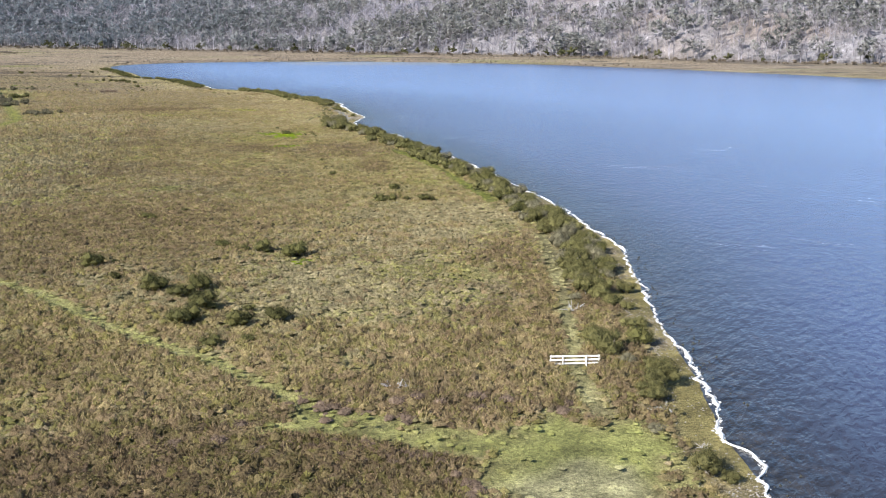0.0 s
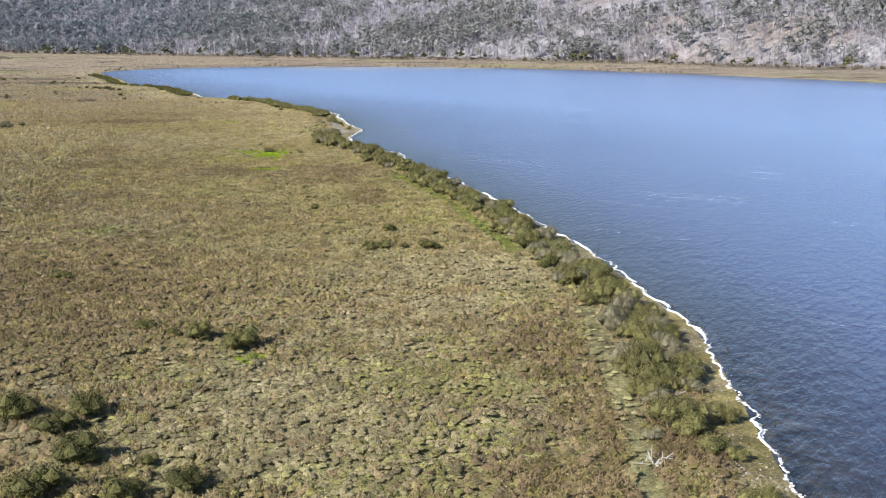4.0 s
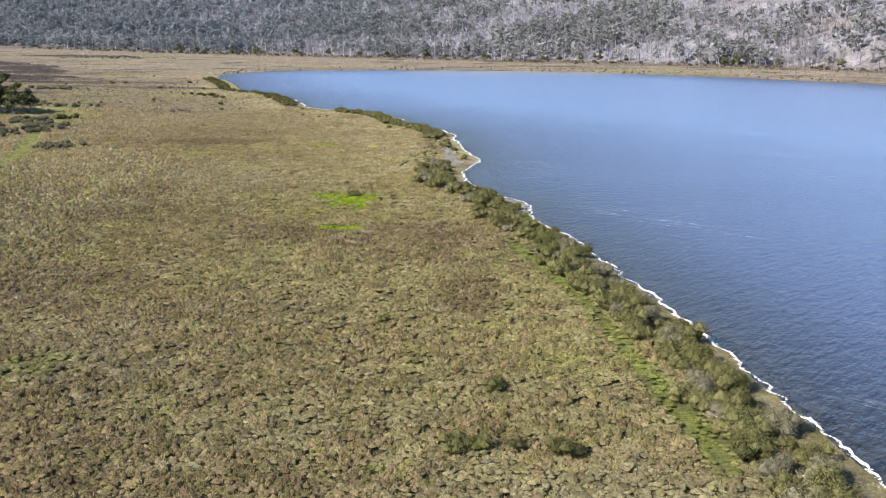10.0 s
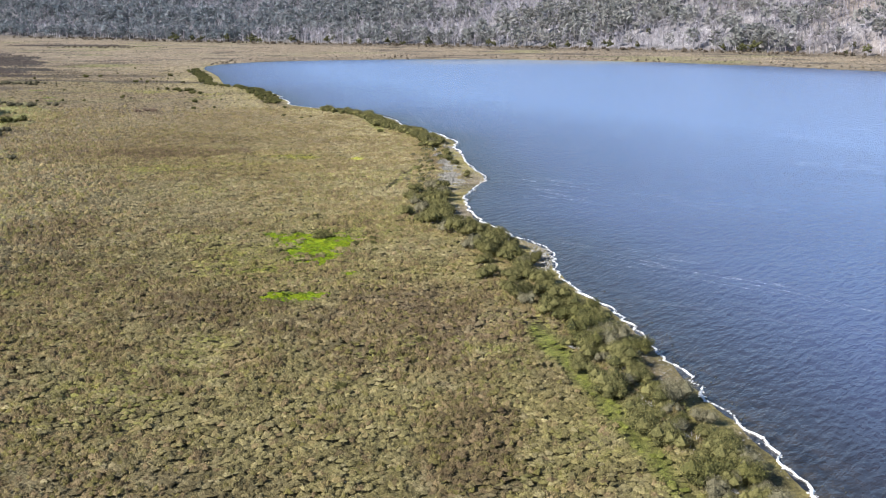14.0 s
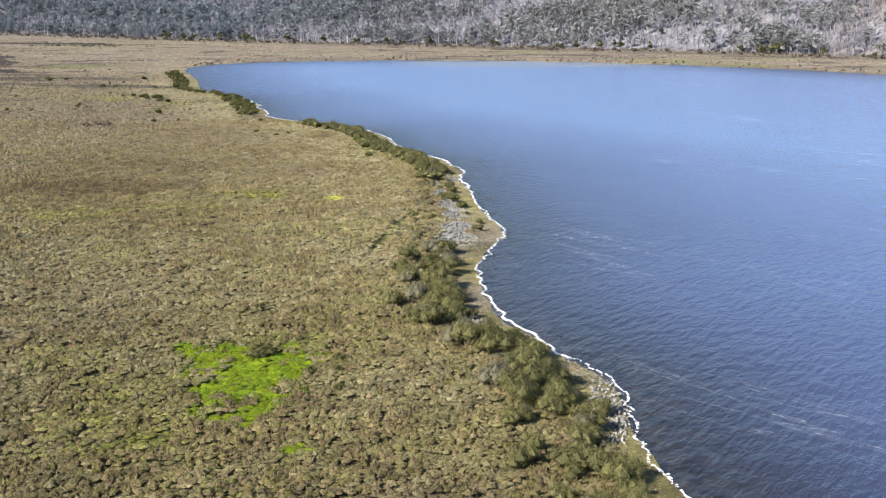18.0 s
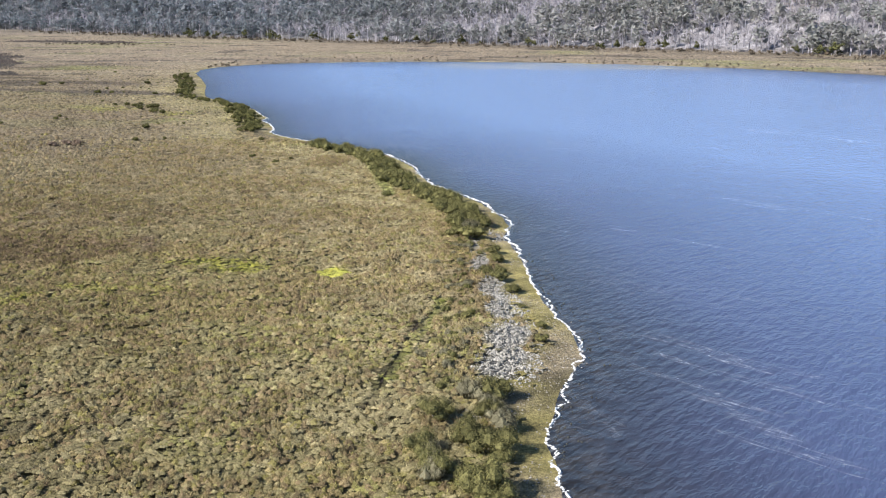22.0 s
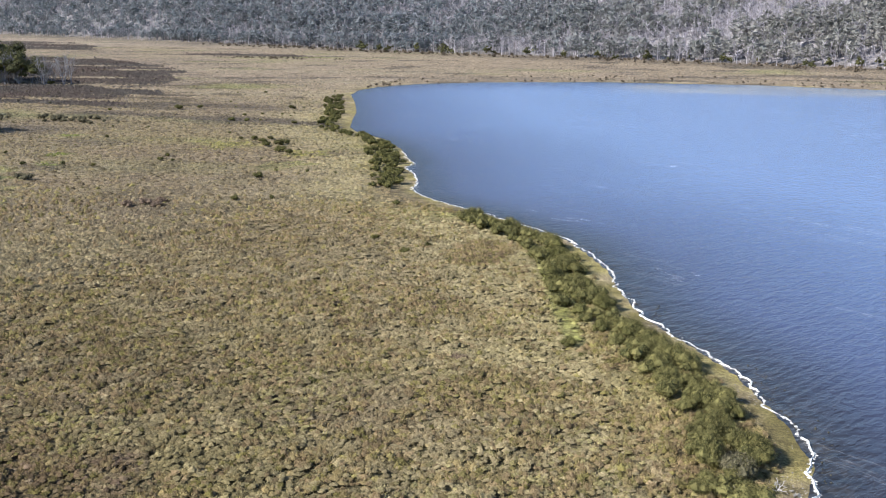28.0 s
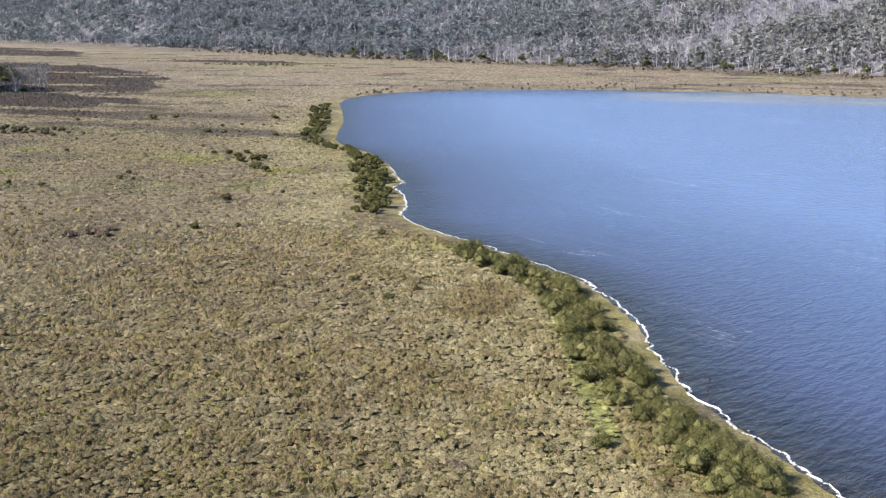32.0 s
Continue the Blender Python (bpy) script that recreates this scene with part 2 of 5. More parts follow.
def bank_distance(x, y):
    """Metres from the waterline: positive on land, negative on the lake."""
    x, y = np.asarray(x, float), np.asarray(y, float)
    best, inside = np.full(x.shape, 1e18), np.zeros(x.shape, bool)
    for k in range(len(BANK)):
        (ax, ay), (bx, by) = BANK[k], BANK[(k + 1) % len(BANK)]
        dx, dy = bx - ax, by - ay
        t = np.clip(((x - ax) * dx + (y - ay) * dy) / (dx * dx + dy * dy), 0, 1)
        best = np.minimum(best, (x - ax - t * dx) ** 2 + (y - ay - t * dy) ** 2)
        if ay != by:
            cross = ((ay > y) != (by > y)) & (x < (bx - ax) * (y - ay) / (by - ay) + ax)
            inside ^= cross
    d = np.sqrt(best)
    return np.where(inside, -d, d)


def land_height(x, y, sd=None):
    x, y = np.asarray(x, float), np.asarray(y, float)
    if sd is None:
        sd = bank_distance(x, y)
    turf = np.where(sd < 0, 0.05 * np.clip(sd, -60, 0), 0.022 * np.clip(sd, 0, 5))
    rise = np.clip((sd - 4) / 7, 0, 1)
    bank = 0.05 * rise * rise * (3 - 2 * rise)
    bumps = (fbm(x, y, 9, 1) - 0.5) * 0.22 * np.clip((sd - 3) / 8, 0, 1)
    up = y - np.interp(x, HILL_X, HILL_Y)
    up = np.clip(up * 0.8, 0, None)
    hill = 190 * (1 - np.exp(-up / 620)) * (0.85 + 0.3 * fbm(x, y, 260, 5)) * np.clip(up / 60, 0, 1)
    flats = 11 * np.clip((-x - 450) / 1000, 0, 1) * np.clip((y - 1000) / 700, 0, 1)
    hill = hill * (1 + 0.9 * np.clip((-x - 300) / 900, 0, 1))
    knoll = 1.5 * np.exp(-(((x + 330) / 120) ** 2 + ((y - 620) / 110) ** 2))
    return turf + bank + bumps + hill + knoll + flats


STRAW, OLIVE, BROWN, GREEN = np.array((0.316, 0.268, 0.142)), np.array((0.244, 0.208, 0.083)), np.array((0.20, 0.148, 0.086)), np.array((0.20, 0.21, 0.045))
LIME, TURF, LAWN, GOLD, DARK = np.array((0.135, 0.185, 0.010)), np.array((0.28, 0.235, 0.085)), np.array((0.36, 0.36, 0.11)), np.array((0.34, 0.33, 0.06)), np.array((0.085, 0.065, 0.05))
RUST, MOSS = np.array((0.125, 0.078, 0.060)), np.array((0.27, 0.265, 0.035))
PALE, DITCH_SHADE, STONE = np.array((0.46, 0.425, 0.21)), np.array((0.05, 0.038, 0.025)), np.array((0.23, 0.22, 0.195))
# patches of plant cover: x, y, half width, half length, colour, how strongly
LAKE_MEADOW = [
    (-22.5, 277.5, 6.5, 4.5, LIME, 1.0), (-21.0, 271.0, 4.5, 5.0, LIME, 0.9), (-21.5, 266.2, 4.2, 3.4, LIME, 1.0), (-28.6, 281.3, 1.6, 1.2, LIME, 0.9), (-13.9, 259.8, 2.0, 1.2, LIME, 0.9),
    (-18.8, 249.4, 3.6, 2.6, LIME, 1.0), (-30.4, 291.0, 0.9, 1.2, LIME, 0.8), (-15.2, 265.6, 1.4, 1.0, LIME, 0.6), (-25.8, 260.2, 3.0, 2.0, LIME, 0.5),
    (-8.8, 123.3, 2.0, 1.6, LIME, 0.7), (-37, 184, 5.0, 4.0, LIME, 0.4), (-2.4, 163.7, 1.0, 0.8, LIME, 0.7), (20.1, 182.5, 1.8, 3.0, LIME, 0.4),
    (-28.8, 359.4, 2.2, 2.6, GOLD, 1.0), (-43.5, 362, 5, 4, MOSS, 0.8), (-48, 363, 4, 3, MOSS, 0.7), (-39, 360.4, 4, 3, MOSS, 0.7), (-57, 351, 6, 3, MOSS, 0.5), (-69, 343, 8, 4, MOSS, 0.6), (-47.5, 349.5, 4, 2, MOSS, 0.6), (-62.5, 347.5, 5, 2.5, MOSS, 0.5), (-77.3, 361.1, 2.5, 1.6, MOSS, 0.9), (-68, 367, 3, 2, MOSS, 0.5), (-70, 279.6, 6, 5, MOSS, 0.5), (-52.6, 249, 6, 5, MOSS, 0.4), (-33, 219, 5, 4, MOSS, 0.3), (-26, 262, 7, 6, MOSS, 0.35), (-33, 270, 6, 8, MOSS, 0.3),
    (-14.9, 349, 0.9, 1.5, MOSS, 0.8), (-15.5, 336.5, 0.8, 1.5, MOSS, 0.9), (-16.6, 325.3, 0.9, 1.5, MOSS, 0.9),
    # dark spots along the drain stand for shade in its hollows
    (-17.4, 326.6, 0.35, 1.0, DITCH_SHADE, 1.0), (-16.1, 338.2, 0.35, 1.0, DITCH_SHADE, 1.0), (-14.8, 343.1, 0.5, 0.8, DITCH_SHADE, 1.0),
    (-115, 527, 7, 9, LIME, 0.45), (-120, 545, 8, 9, MOSS, 0.9), (-150, 558, 10, 10, MOSS, 0.9), (-171, 511, 4, 5, LIME, 0.8), (-180, 526, 3, 6, LIME, 0.8), (-203, 562, 4, 5, LIME, 0.8), (-200, 692, 24, 24, GREEN, 0.5)]
HEATH_PATCHES = [
    (16, 62, 9, 8, LAWN, 1.0), (14.5, 57, 6.0, 4.5, PALE, 1.0), (24.5, 94, 1.8, 6, STRAW, 1.0), (4, 108, 18, 14, STRAW, 0.45), (14, 150, 12, 20, STRAW, 0.3),
    (-38, 150, 26, 32, BROWN, 0.6), (-14, 63, 22, 9, RUST, 0.4), (3, 76, 14, 6, RUST, 0.3), (-36, 84, 14, 10, RUST, 0.3), (-74, 368, 24, 11, RUST, 0.8), (-64, 282, 9, 12, RUST, 0.7), (-49, 450, 5, 9, RUST, 0.6),
    (2.7, 212, 4.5, 12, RUST, 0.45), (-30, 245, 10, 8, RUST, 0.35), (-25, 196, 22, 12, BROWN, 0.3), 
    (-150, 395, 20, 32, DARK, 0.5), (-95, 330, 30, 30, STRAW, 0.3), (-60, 300, 30, 30, STRAW, 0.3)]
HEAP_PATCHES = [
    (-6.1, 330, 3.1, 5, STONE, 1.0), (-6.0, 338, 3.1, 6, STONE, 1.0), (-7.0, 347, 2.2, 6, STONE, 1.0), (-8.8, 356, 1.5, 6, STONE, 0.8), (-10.8, 366, 1.1, 6, STONE, 0.8),
    (-12.2, 376, 0.9, 5, STONE, 0.7), (-2.8, 291.2, 2.6, 1.5, STONE, 1.0), (9.8, 270, 1.4, 6, STONE, 0.8), (23.4, 70.6, 1.3, 0.8, STONE, 0.6)]
PATCHES = LAKE_MEADOW + HEATH_PATCHES + HEAP_PATCHES
# worn grassy ways and the drain's painted shade: points, half width, colour
WAYS = [
    ([(-60, 130), (-43.3, 114.9), (-38, 110.7), (-25.5, 95.8), (-16.7, 87.3), (-12.5, 83.1), (-8.5, 78), (-4, 72.6), (2.2, 69.3), (8.4, 66.2), (14.5, 64.7)], 1.05, LAWN),
    ([(-4.6, 71.6), (-2.0, 68.8), (2.1, 67.1), (6.0, 65.2), (11.0, 64.6)], 1.5, LAWN), ([(-1.0, 71), (-7.2, 68.8)], 1.0, LAWN),
    ([(26.3, 136.7), (24.3, 116.5), (22.2, 101.3), (20.3, 89.4), (18.6, 77.1), (18.2, 70)], 1.15, np.array((0.40, 0.37, 0.17))),
    ([(23, 165), (20, 185), (17, 205), (13, 222), (8, 240)], 1.15, np.array((0.20, 0.225, 0.035))),
    ([(-17.0, 322), (-16.1, 330), (-14.9, 338), (-14.0, 349.7)], 0.6, GREEN), ([(-17.6, 318), (-16.9, 326), (-15.6, 337), (-15.2, 344)], 0.22, DITCH_SHADE),
    ([(-29, 412), (-33, 425), (-37, 440), (-41, 455)], 1.1, LAWN), ([(-165, 445), (-173, 463), (-177, 476), (-196, 513)], 2.0, LAWN),
    ([(-113, 305), (-112.6, 328), (-121, 350), (-138, 392), (-145, 412), (-156, 459)], 2.6, GREEN)]


DITCH = [(-17.5, 315.5), (-17.1, 321.9), (-16.9, 326.5), (-16.5, 332.3), (-16.1, 338), (-15.8, 343), (-15.2, 350.6)]


def way_distance(x, y, pts):
    best = np.full(np.shape(x), 1e9)
    for (ax, ay), (bx, by) in zip(pts, pts[1:]):
        dx, dy = bx - ax, by - ay
        t = np.clip(((x - ax) * dx + (y - ay) * dy) / (dx * dx + dy * dy), 0, 1)
        best = np.minimum(best, np.hypot(x - ax - t * dx, y - ay - t * dy))
    return best


def blend(a, b, f):
    return a + (b - a) * np.clip(f, 0, 1)[..., None]


def moor_share(x, y):
    """How thickly dark moor covers the wet flats, 0 to 1, with grassy lanes left open."""
    u = x + 0.83 * (y - 690)
    rough, lanes = (fbm(x * 0.6, y, 24, 131) - 0.5) * 2.0, fbm(x * 0.3, y * 1.2, 30, 133)
    share = np.zeros(np.shape(x))
    # left and right limit, near and far limit, taper of the right limit, how open the lanes are
    for u0, u1, y0, y1, taper, open_lanes in ((-400, -268, 646, 764, 0.1, 0.30), (-400, -242, 700, 764, 0.1, 0.48), (-400, -175, 780, 1135, 0.3, 0.37), (-400, -190, 1320, 1570, 0.1, 0.39), (-110, 45, 1240, 1290, 0.0, 0.40)):
        mid, half = (y0 + y1) / 2, (y1 - y0) / 2
        q = np.minimum((u1 - taper * np.abs(y - mid) - u) / 26, np.minimum((u - u0) / 26, (half - np.abs(y - mid)) / (0.22 * half)))
        share = np.maximum(share, np.clip(q * 2 + rough, 0, 1) * np.clip((lanes - open_lanes) * 16, 0, 1))
    return share


def land_cover(x, y, sd):
    """Base colour of the plants over the plan, and how short they grow (0 tall, 1 mown)."""
    x, y = np.asarray(x, float), np.asarray(y, float)
    big, mid, low = fbm(x, y, 60, 11), fbm(x, y, 14, 21), fbm(x, y, 4.5, 31)
    c = blend(np.broadcast_to(OLIVE, x.shape + (3,)), STRAW, (big - 0.42) * 4)
    c = blend(c, BROWN, (fbm(x, y, 38, 41) - 0.5) * 5)
    c = blend(c, GREEN, (mid - 0.62) * 3.0)
    c = blend(c, STRAW, (low - 0.6) * 3)
    # bleached grass behind the bank shrubs
    c = blend(c, STRAW * 1.08, np.clip((48 - sd) / 25, 0, 1) * np.clip((sd - 8) / 6, 0, 1) * np.clip((y - 300) / 60, 0, 1) * 0.7)
    # darker heath away from the lake
    inland = np.clip((sd - 22) / 40, 0, 1) * np.clip((520 - y) / 60, 0, 1) * np.clip((y - 90) / 40, 0, 1)
    c = blend(c, np.array((0.165, 0.135, 0.078)), inland * np.clip(0.62 + (mid - 0.5) * 1.2, 0.3, 0.85))
    short = np.zeros(x.shape)
    wob = (fbm(x, y, 3.0, 51) - 0.5) * 1.5 + (mid - 0.5)
    for cx, cy, rx, ry, colour, k in PATCHES:
        q = 1.0 - np.hypot((x - cx) / rx, (y - cy) / ry) + wob * (1.2 if colour is LIME or colour is MOSS else 0.7)
        f = np.clip(q * 3.0, 0, 1) * k
        if colour is LIME or colour is MOSS:
            f = f * np.clip((fbm(x, y, 2.2, 57, 3) - 0.30) * 7, 0, 1)
        c = blend(c, colour, f)
        if colour is LIME or colour is MOSS or colour is LAWN or colour is GOLD or colour is PALE or colour is STONE or colour is DITCH_SHADE:
            short = np.maximum(short, f * (0.45 if colour is MOSS else 1.0))
    for pts, w, colour in WAYS:
        f = np.clip((w * 1.3 + wob * (0.45 if colour is LAWN else 0.9) - way_distance(x, y, pts)) / w, 0, 1) * 0.85
        c = blend(c, colour, f)
        short = np.maximum(short, f)
    short = np.maximum(short, np.clip((0.30 - way_distance(x, y, DITCH)) / 0.2, 0, 1))
    # turf and shingle between the bushes and the water
    edge = np.interp(y, [100, 140, 260, 285, 320, 370, 390], [4.4, 2.6, 2.6, 4.0, 5.0, 4.0, 2.4]) + (mid - 0.5) * 3.5
    strip = np.clip((edge - sd) / 1.2, 0, 1)
    turf = blend(np.broadcast_to(TURF, x.shape + (3,)), np.array((0.30, 0.24, 0.145)), (fbm(x, y, 5, 61) - 0.5) * 4)
    c = blend(c, turf, strip)
    short = np.maximum(short, strip)
    c = c * np.interp(y, [120, 200, 250, 300, 380, 480, 600], [0.77, 0.81, 0.75, 0.78, 0.95, 0.87, 0.94])[..., None]
    # the far flats and the hill's litter, with some haze mixed into their colours
    up = y - np.interp(x, HILL_X, HILL_Y)
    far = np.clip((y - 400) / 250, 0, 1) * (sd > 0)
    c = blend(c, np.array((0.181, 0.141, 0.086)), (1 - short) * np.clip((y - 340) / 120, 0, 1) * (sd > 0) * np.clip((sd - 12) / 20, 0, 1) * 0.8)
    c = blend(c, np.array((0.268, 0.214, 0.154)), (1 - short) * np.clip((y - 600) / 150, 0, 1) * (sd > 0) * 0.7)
    band = fbm(x * 0.6, y, 55, 75)
    c = blend(c, np.array((0.14, 0.115, 0.09)), far * (band - 0.5) * 1.6)
    c = blend(c, np.array((0.265, 0.24, 0.155)), far * (0.44 - band) * 2)
    spots = fbm(x * 0.6, y, 22, 77)
    c = blend(c, np.array((0.10, 0.083, 0.062)), far * (spots - 0.60) * 8)
    c = blend(c, np.array((0.19, 0.19, 0.075)), far * (fbm(x * 0.5, y, 48, 79) - 0.62) * 3.5)
    # green turf round the trees of the knoll
    for cx, cy, rx, ry, k in ((-172, 470, 20, 26, 0.9), (-150, 440, 12, 34, 0.6), (-200, 510, 14, 14, 0.5), (-178, 497, 10, 8, 0.7)):
        q = 1.0 - np.hypot((x - cx) / rx, (y - cy) / ry) + wob * 0.5
        c = blend(c, np.array((0.22, 0.22, 0.082)), np.clip(q * 3.0, 0, 1) * k)
    # moor and dark heath beside the trees on the flats
    c = blend(c, np.array((0.085, 0.072, 0.060)), moor_share(x, y) * 0.85)
    c = blend(c, np.array((0.11, 0.09, 0.065)), np.clip((up + 110) / 60, 0, 1) * (fbm(x, y, 90, 71) * 1.2))
    hill = blend(np.broadcast_to(np.array((0.24, 0.226, 0.228)), x.shape + (3,)), np.array((0.215, 0.18, 0.155)), (fbm(x, y, 90, 81) - 0.5) * 5 * np.clip((x - 60) / 150, 0, 1))
    hill = blend(hill, np.array((0.145, 0.145, 0.145)), np.clip((60 - x) / 420, 0, 1) * 0.8 + (fbm(x, y, 45, 83) - 0.5) * 1.2)
    c = blend(c, hill, np.clip(up / 25, 0, 1))
    return c, short


# ---- building helpers ----
def quick_mesh(name, verts, faces, cover=None, smooth=False):
    """A mesh from arrays: verts (n, 3), faces (m, 3 or 4), cover (n, 3)."""
    verts, faces = np.asarray(verts, np.float32), np.asarray(faces, np.int32)
    me = bpy.data.meshes.new(name)
    me.vertices.add(len(verts))
    me.vertices.foreach_set("co", verts.ravel())
    k = faces.shape[1]
    me.loops.add(faces.size)
    me.loops.foreach_set("vertex_index", faces.ravel())
    me.polygons.add(len(faces))
    me.polygons.foreach_set("loop_start", np.arange(0, faces.size, k, dtype=np.int32))
    me.polygons.foreach_set("use_smooth", np.full(len(faces), smooth))
    me.update(calc_edges=True)
    if cover is not None:
        col = me.attributes.new("cover", "FLOAT_COLOR", "POINT")
        col.data.foreach_set("color", np.c_[cover, np.ones(len(cover))].astype(np.float32).ravel())
    return me


def ladder(lo, hi, step, far_lo, far_hi, grow=1.12):
    """Grid lines: even between lo and hi, ever wider beyond."""
    mid, s = list(np.arange(lo, hi + step / 2, step)), step
    after, p = [], hi
    while p < far_hi:
        s *= grow
        p += s
        after.append(p)
    s, p, before = step, lo, []
    while p > far_lo:
        s *= grow
        p -= s
        before.append(p)
    return np.array(before[::-1] + mid + after)


def grid_faces(nx, ny):
    i = np.arange(nx * ny).reshape(ny, nx)
    return np.stack([i[:-1, :-1], i[:-1, 1:], i[1:, 1:], i[1:, :-1]], -1).reshape(-1, 4)


# ---- ground and lake ----
def build_ground():
    xs, ys = ladder(-90, 42, 1.4, -4500, 4500, 1.045), ladder(48, 520, 1.5, -1500, 4800, 1.028)
    gx, gy = np.meshgrid(xs, ys)
    sd = bank_distance(gx, gy)
    z = land_height(gx, gy, sd)
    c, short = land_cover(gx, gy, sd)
    # ground between the plants of the near heath: short green grass, dark beyond
    between = np.clip((500 - gy) / 60, 0, 1) * np.clip((gx + 130) / 40, 0, 1) * (1 - short) * np.clip((sd - 3) / 2, 0, 1)
    green = np.clip((150 - gy) / 50, 0, 1)[..., None]
    grass = (np.array((0.25, 0.235, 0.09)) + np.array((0.05, 0.05, 0.015)) * np.clip((gx - 6) / 8, 0, 1)[..., None]) * green + np.array((0.092, 0.080, 0.034)) * (1 - green)
    c = c + (grass - c) * (between * np.clip(0.45 + (fbm(gx, gy, 10, 141) - 0.4) * 2.0, 0.2, 0.85))[..., None]
    me = quick_mesh("ground", np.stack([gx, gy, z], -1).reshape(-1, 3), grid_faces(len(xs), len(ys)), c.reshape(-1, 3), True)
    me.materials.append(M_GROUND)
    tagged(new("ground", me), "rough heath and tussock grassland sloping gently to a lake", "ground", kind="structure")


def build_lake():
    xs, ys = ladder(-60, 60, 2.0, -260, 460, 1.08), ladder(40, 500, 2.5, -480, 960, 1.08)
    gx, gy = np.meshgrid(xs, ys)
    sd = bank_distance(gx, gy)
    faces = grid_faces(len(xs), len(ys))
    faces = faces[(sd.ravel()[faces] < 12).any(1)]
    me = quick_mesh("lake", np.stack([gx, gy, gx * 0], -1).reshape(-1, 3), faces)
    a = me.attributes.new("depth_sheen", "FLOAT", "POINT")
    # the far bay pales sooner, painting in its stronger reflection at low angles
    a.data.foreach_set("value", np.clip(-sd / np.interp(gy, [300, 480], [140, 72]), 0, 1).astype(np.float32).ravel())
    q = 1.0 - np.hypot((gx - 15) / 100, (gy - 858) / 54) + (fbm(gx * 0.5, gy, 40, 33) - 0.5) * 0.9
    b = me.attributes.new("shoal", "FLOAT", "POINT")
    b.data.foreach_set("value", np.clip(q * 2.6, 0, 0.95).astype(np.float32).ravel())
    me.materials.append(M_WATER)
    tagged(new("lake", me), "wind-rippled blue lake with a dark shallow margin", "water", kind="structure")


def resample(pts, step):
    pts = np.asarray(pts, float)
    seg = np.hypot(*np.diff(pts, axis=0).T)
    at = np.r_[0, np.cumsum(seg)]
    s = np.arange(0, at[-1], step)
    return np.c_[np.interp(s, at, pts[:, 0]), np.interp(s, at, pts[:, 1])]


def build_foam():
    line = resample(NEAR_BANK[4:] + POINT_BANK, 0.3)
    line = line[line[:, 1] < 560]
    d = np.gradient(line, axis=0)
    nrm = np.c_[d[:, 1], -d[:, 0]] / np.hypot(d[:, 0], d[:, 1])[:, None]
    k = np.arange(len(line)) * 0.3
    shift = (fbm(k, k * 0, 6.0, 2) - 0.5) * 1.8 + 0.5 * np.abs(np.sin(k * 0.55 + 14 * fbm(k, k * 0, 12.0, 3))) - 0.25 + (vnoise(k, k * 0, 1.6, 12) - 0.5) * 0.7 + (vnoise(k, k * 0, 0.7, 13) - 0.5) * 0.3
    mid = line + nrm * shift[:, None]
    wide = (0.03 + 0.24 * np.clip(fbm(k, k * 0 + 9, 9.0, 4) - 0.3, 0, 1) + 0.55 * np.clip(vnoise(k, k * 0, 1.9, 8) - 0.55, 0, 1)) * np.interp(line[:, 1], [60, 150, 260, 300, 420, 455, 470, 500, 512, 535, 545], [1.15, 0.6, 0.48, 0.45, 0.34, 0.3, 0.05, 0.05, 0.28, 0.28, 0.02])
    wide *= np.where(line[:, 1] > 250, np.clip((fbm(k, k * 0 + 5, 11.0, 14) - 0.36) * 6, 0.08, 1.2), np.clip((fbm(k, k * 0 + 5, 7.0, 14) - 0.3) * 5, 0.25, 1.3))
    rows = []
    for f, z in ((-1, 0.0), (-0.55, 0.10), (0.1, 0.13), (0.6, 0.08), (1, -0.02)):
        p = mid + nrm * (wide * f + (vnoise(k, k * 0 + f * 7, 0.6, 6) - 0.5) * np.interp(line[:, 1], [100, 400, 480], [0.22, 0.14, 0.04]))[:, None]
        ground = np.maximum(land_height(p[:, 0], p[:, 1]), 0.0)
        rows.append(np.c_[p, ground + z + 0.02])
    v = np.stack(rows, 1).reshape(-1, 3)
    quads = grid_faces(5, len(line))
    quads = quads[wide[quads[:, 0] // 5] > 0.03]
    faces = np.concatenate([quads[:, [0, 1, 2]], quads[:, [0, 2, 3]]])
    # loose flecks beside the line
    rng = np.random.RandomState(9)
    pick = rng.randint(0, len(line), 9000)
    p = mid[pick] + rng.randn(9000, 2) * (0.05 + wide[pick] * 0.8)[:, None]
    r = 0.03 + 0.11 * rng.rand(9000) ** 2
    a = np.arange(5) * 1.2566
    ring = np.stack([np.cos(a), np.sin(a), a * 0 - 0.1], -1)[None] * (0.7 + 0.6 * rng.rand(9000, 5, 1))
    fleck = np.concatenate([ring, np.tile(np.array((0, 0, 0.5)), (9000, 1, 1))], 1) * r[:, None, None]
    fleck += np.c_[p, np.maximum(land_height(p[:, 0], p[:, 1]), 0.0) + 0.03][:, None, :]
    tri = np.array([(j, (j + 1) % 5, 5) for j in range(5)])
    faces = np.concatenate([faces, (tri[None] + np.arange(9000)[:, None, None] * 6).reshape(-1, 3) + len(v)])
    v = np.concatenate([v, fleck.reshape(-1, 3)])
    me = quick_mesh("foam", v, faces, None, True)
    me.materials.append(M_FOAM)
    tagged(new("foam", me), "white line of foam washed up along the waterline", "foam", kind="stuff")


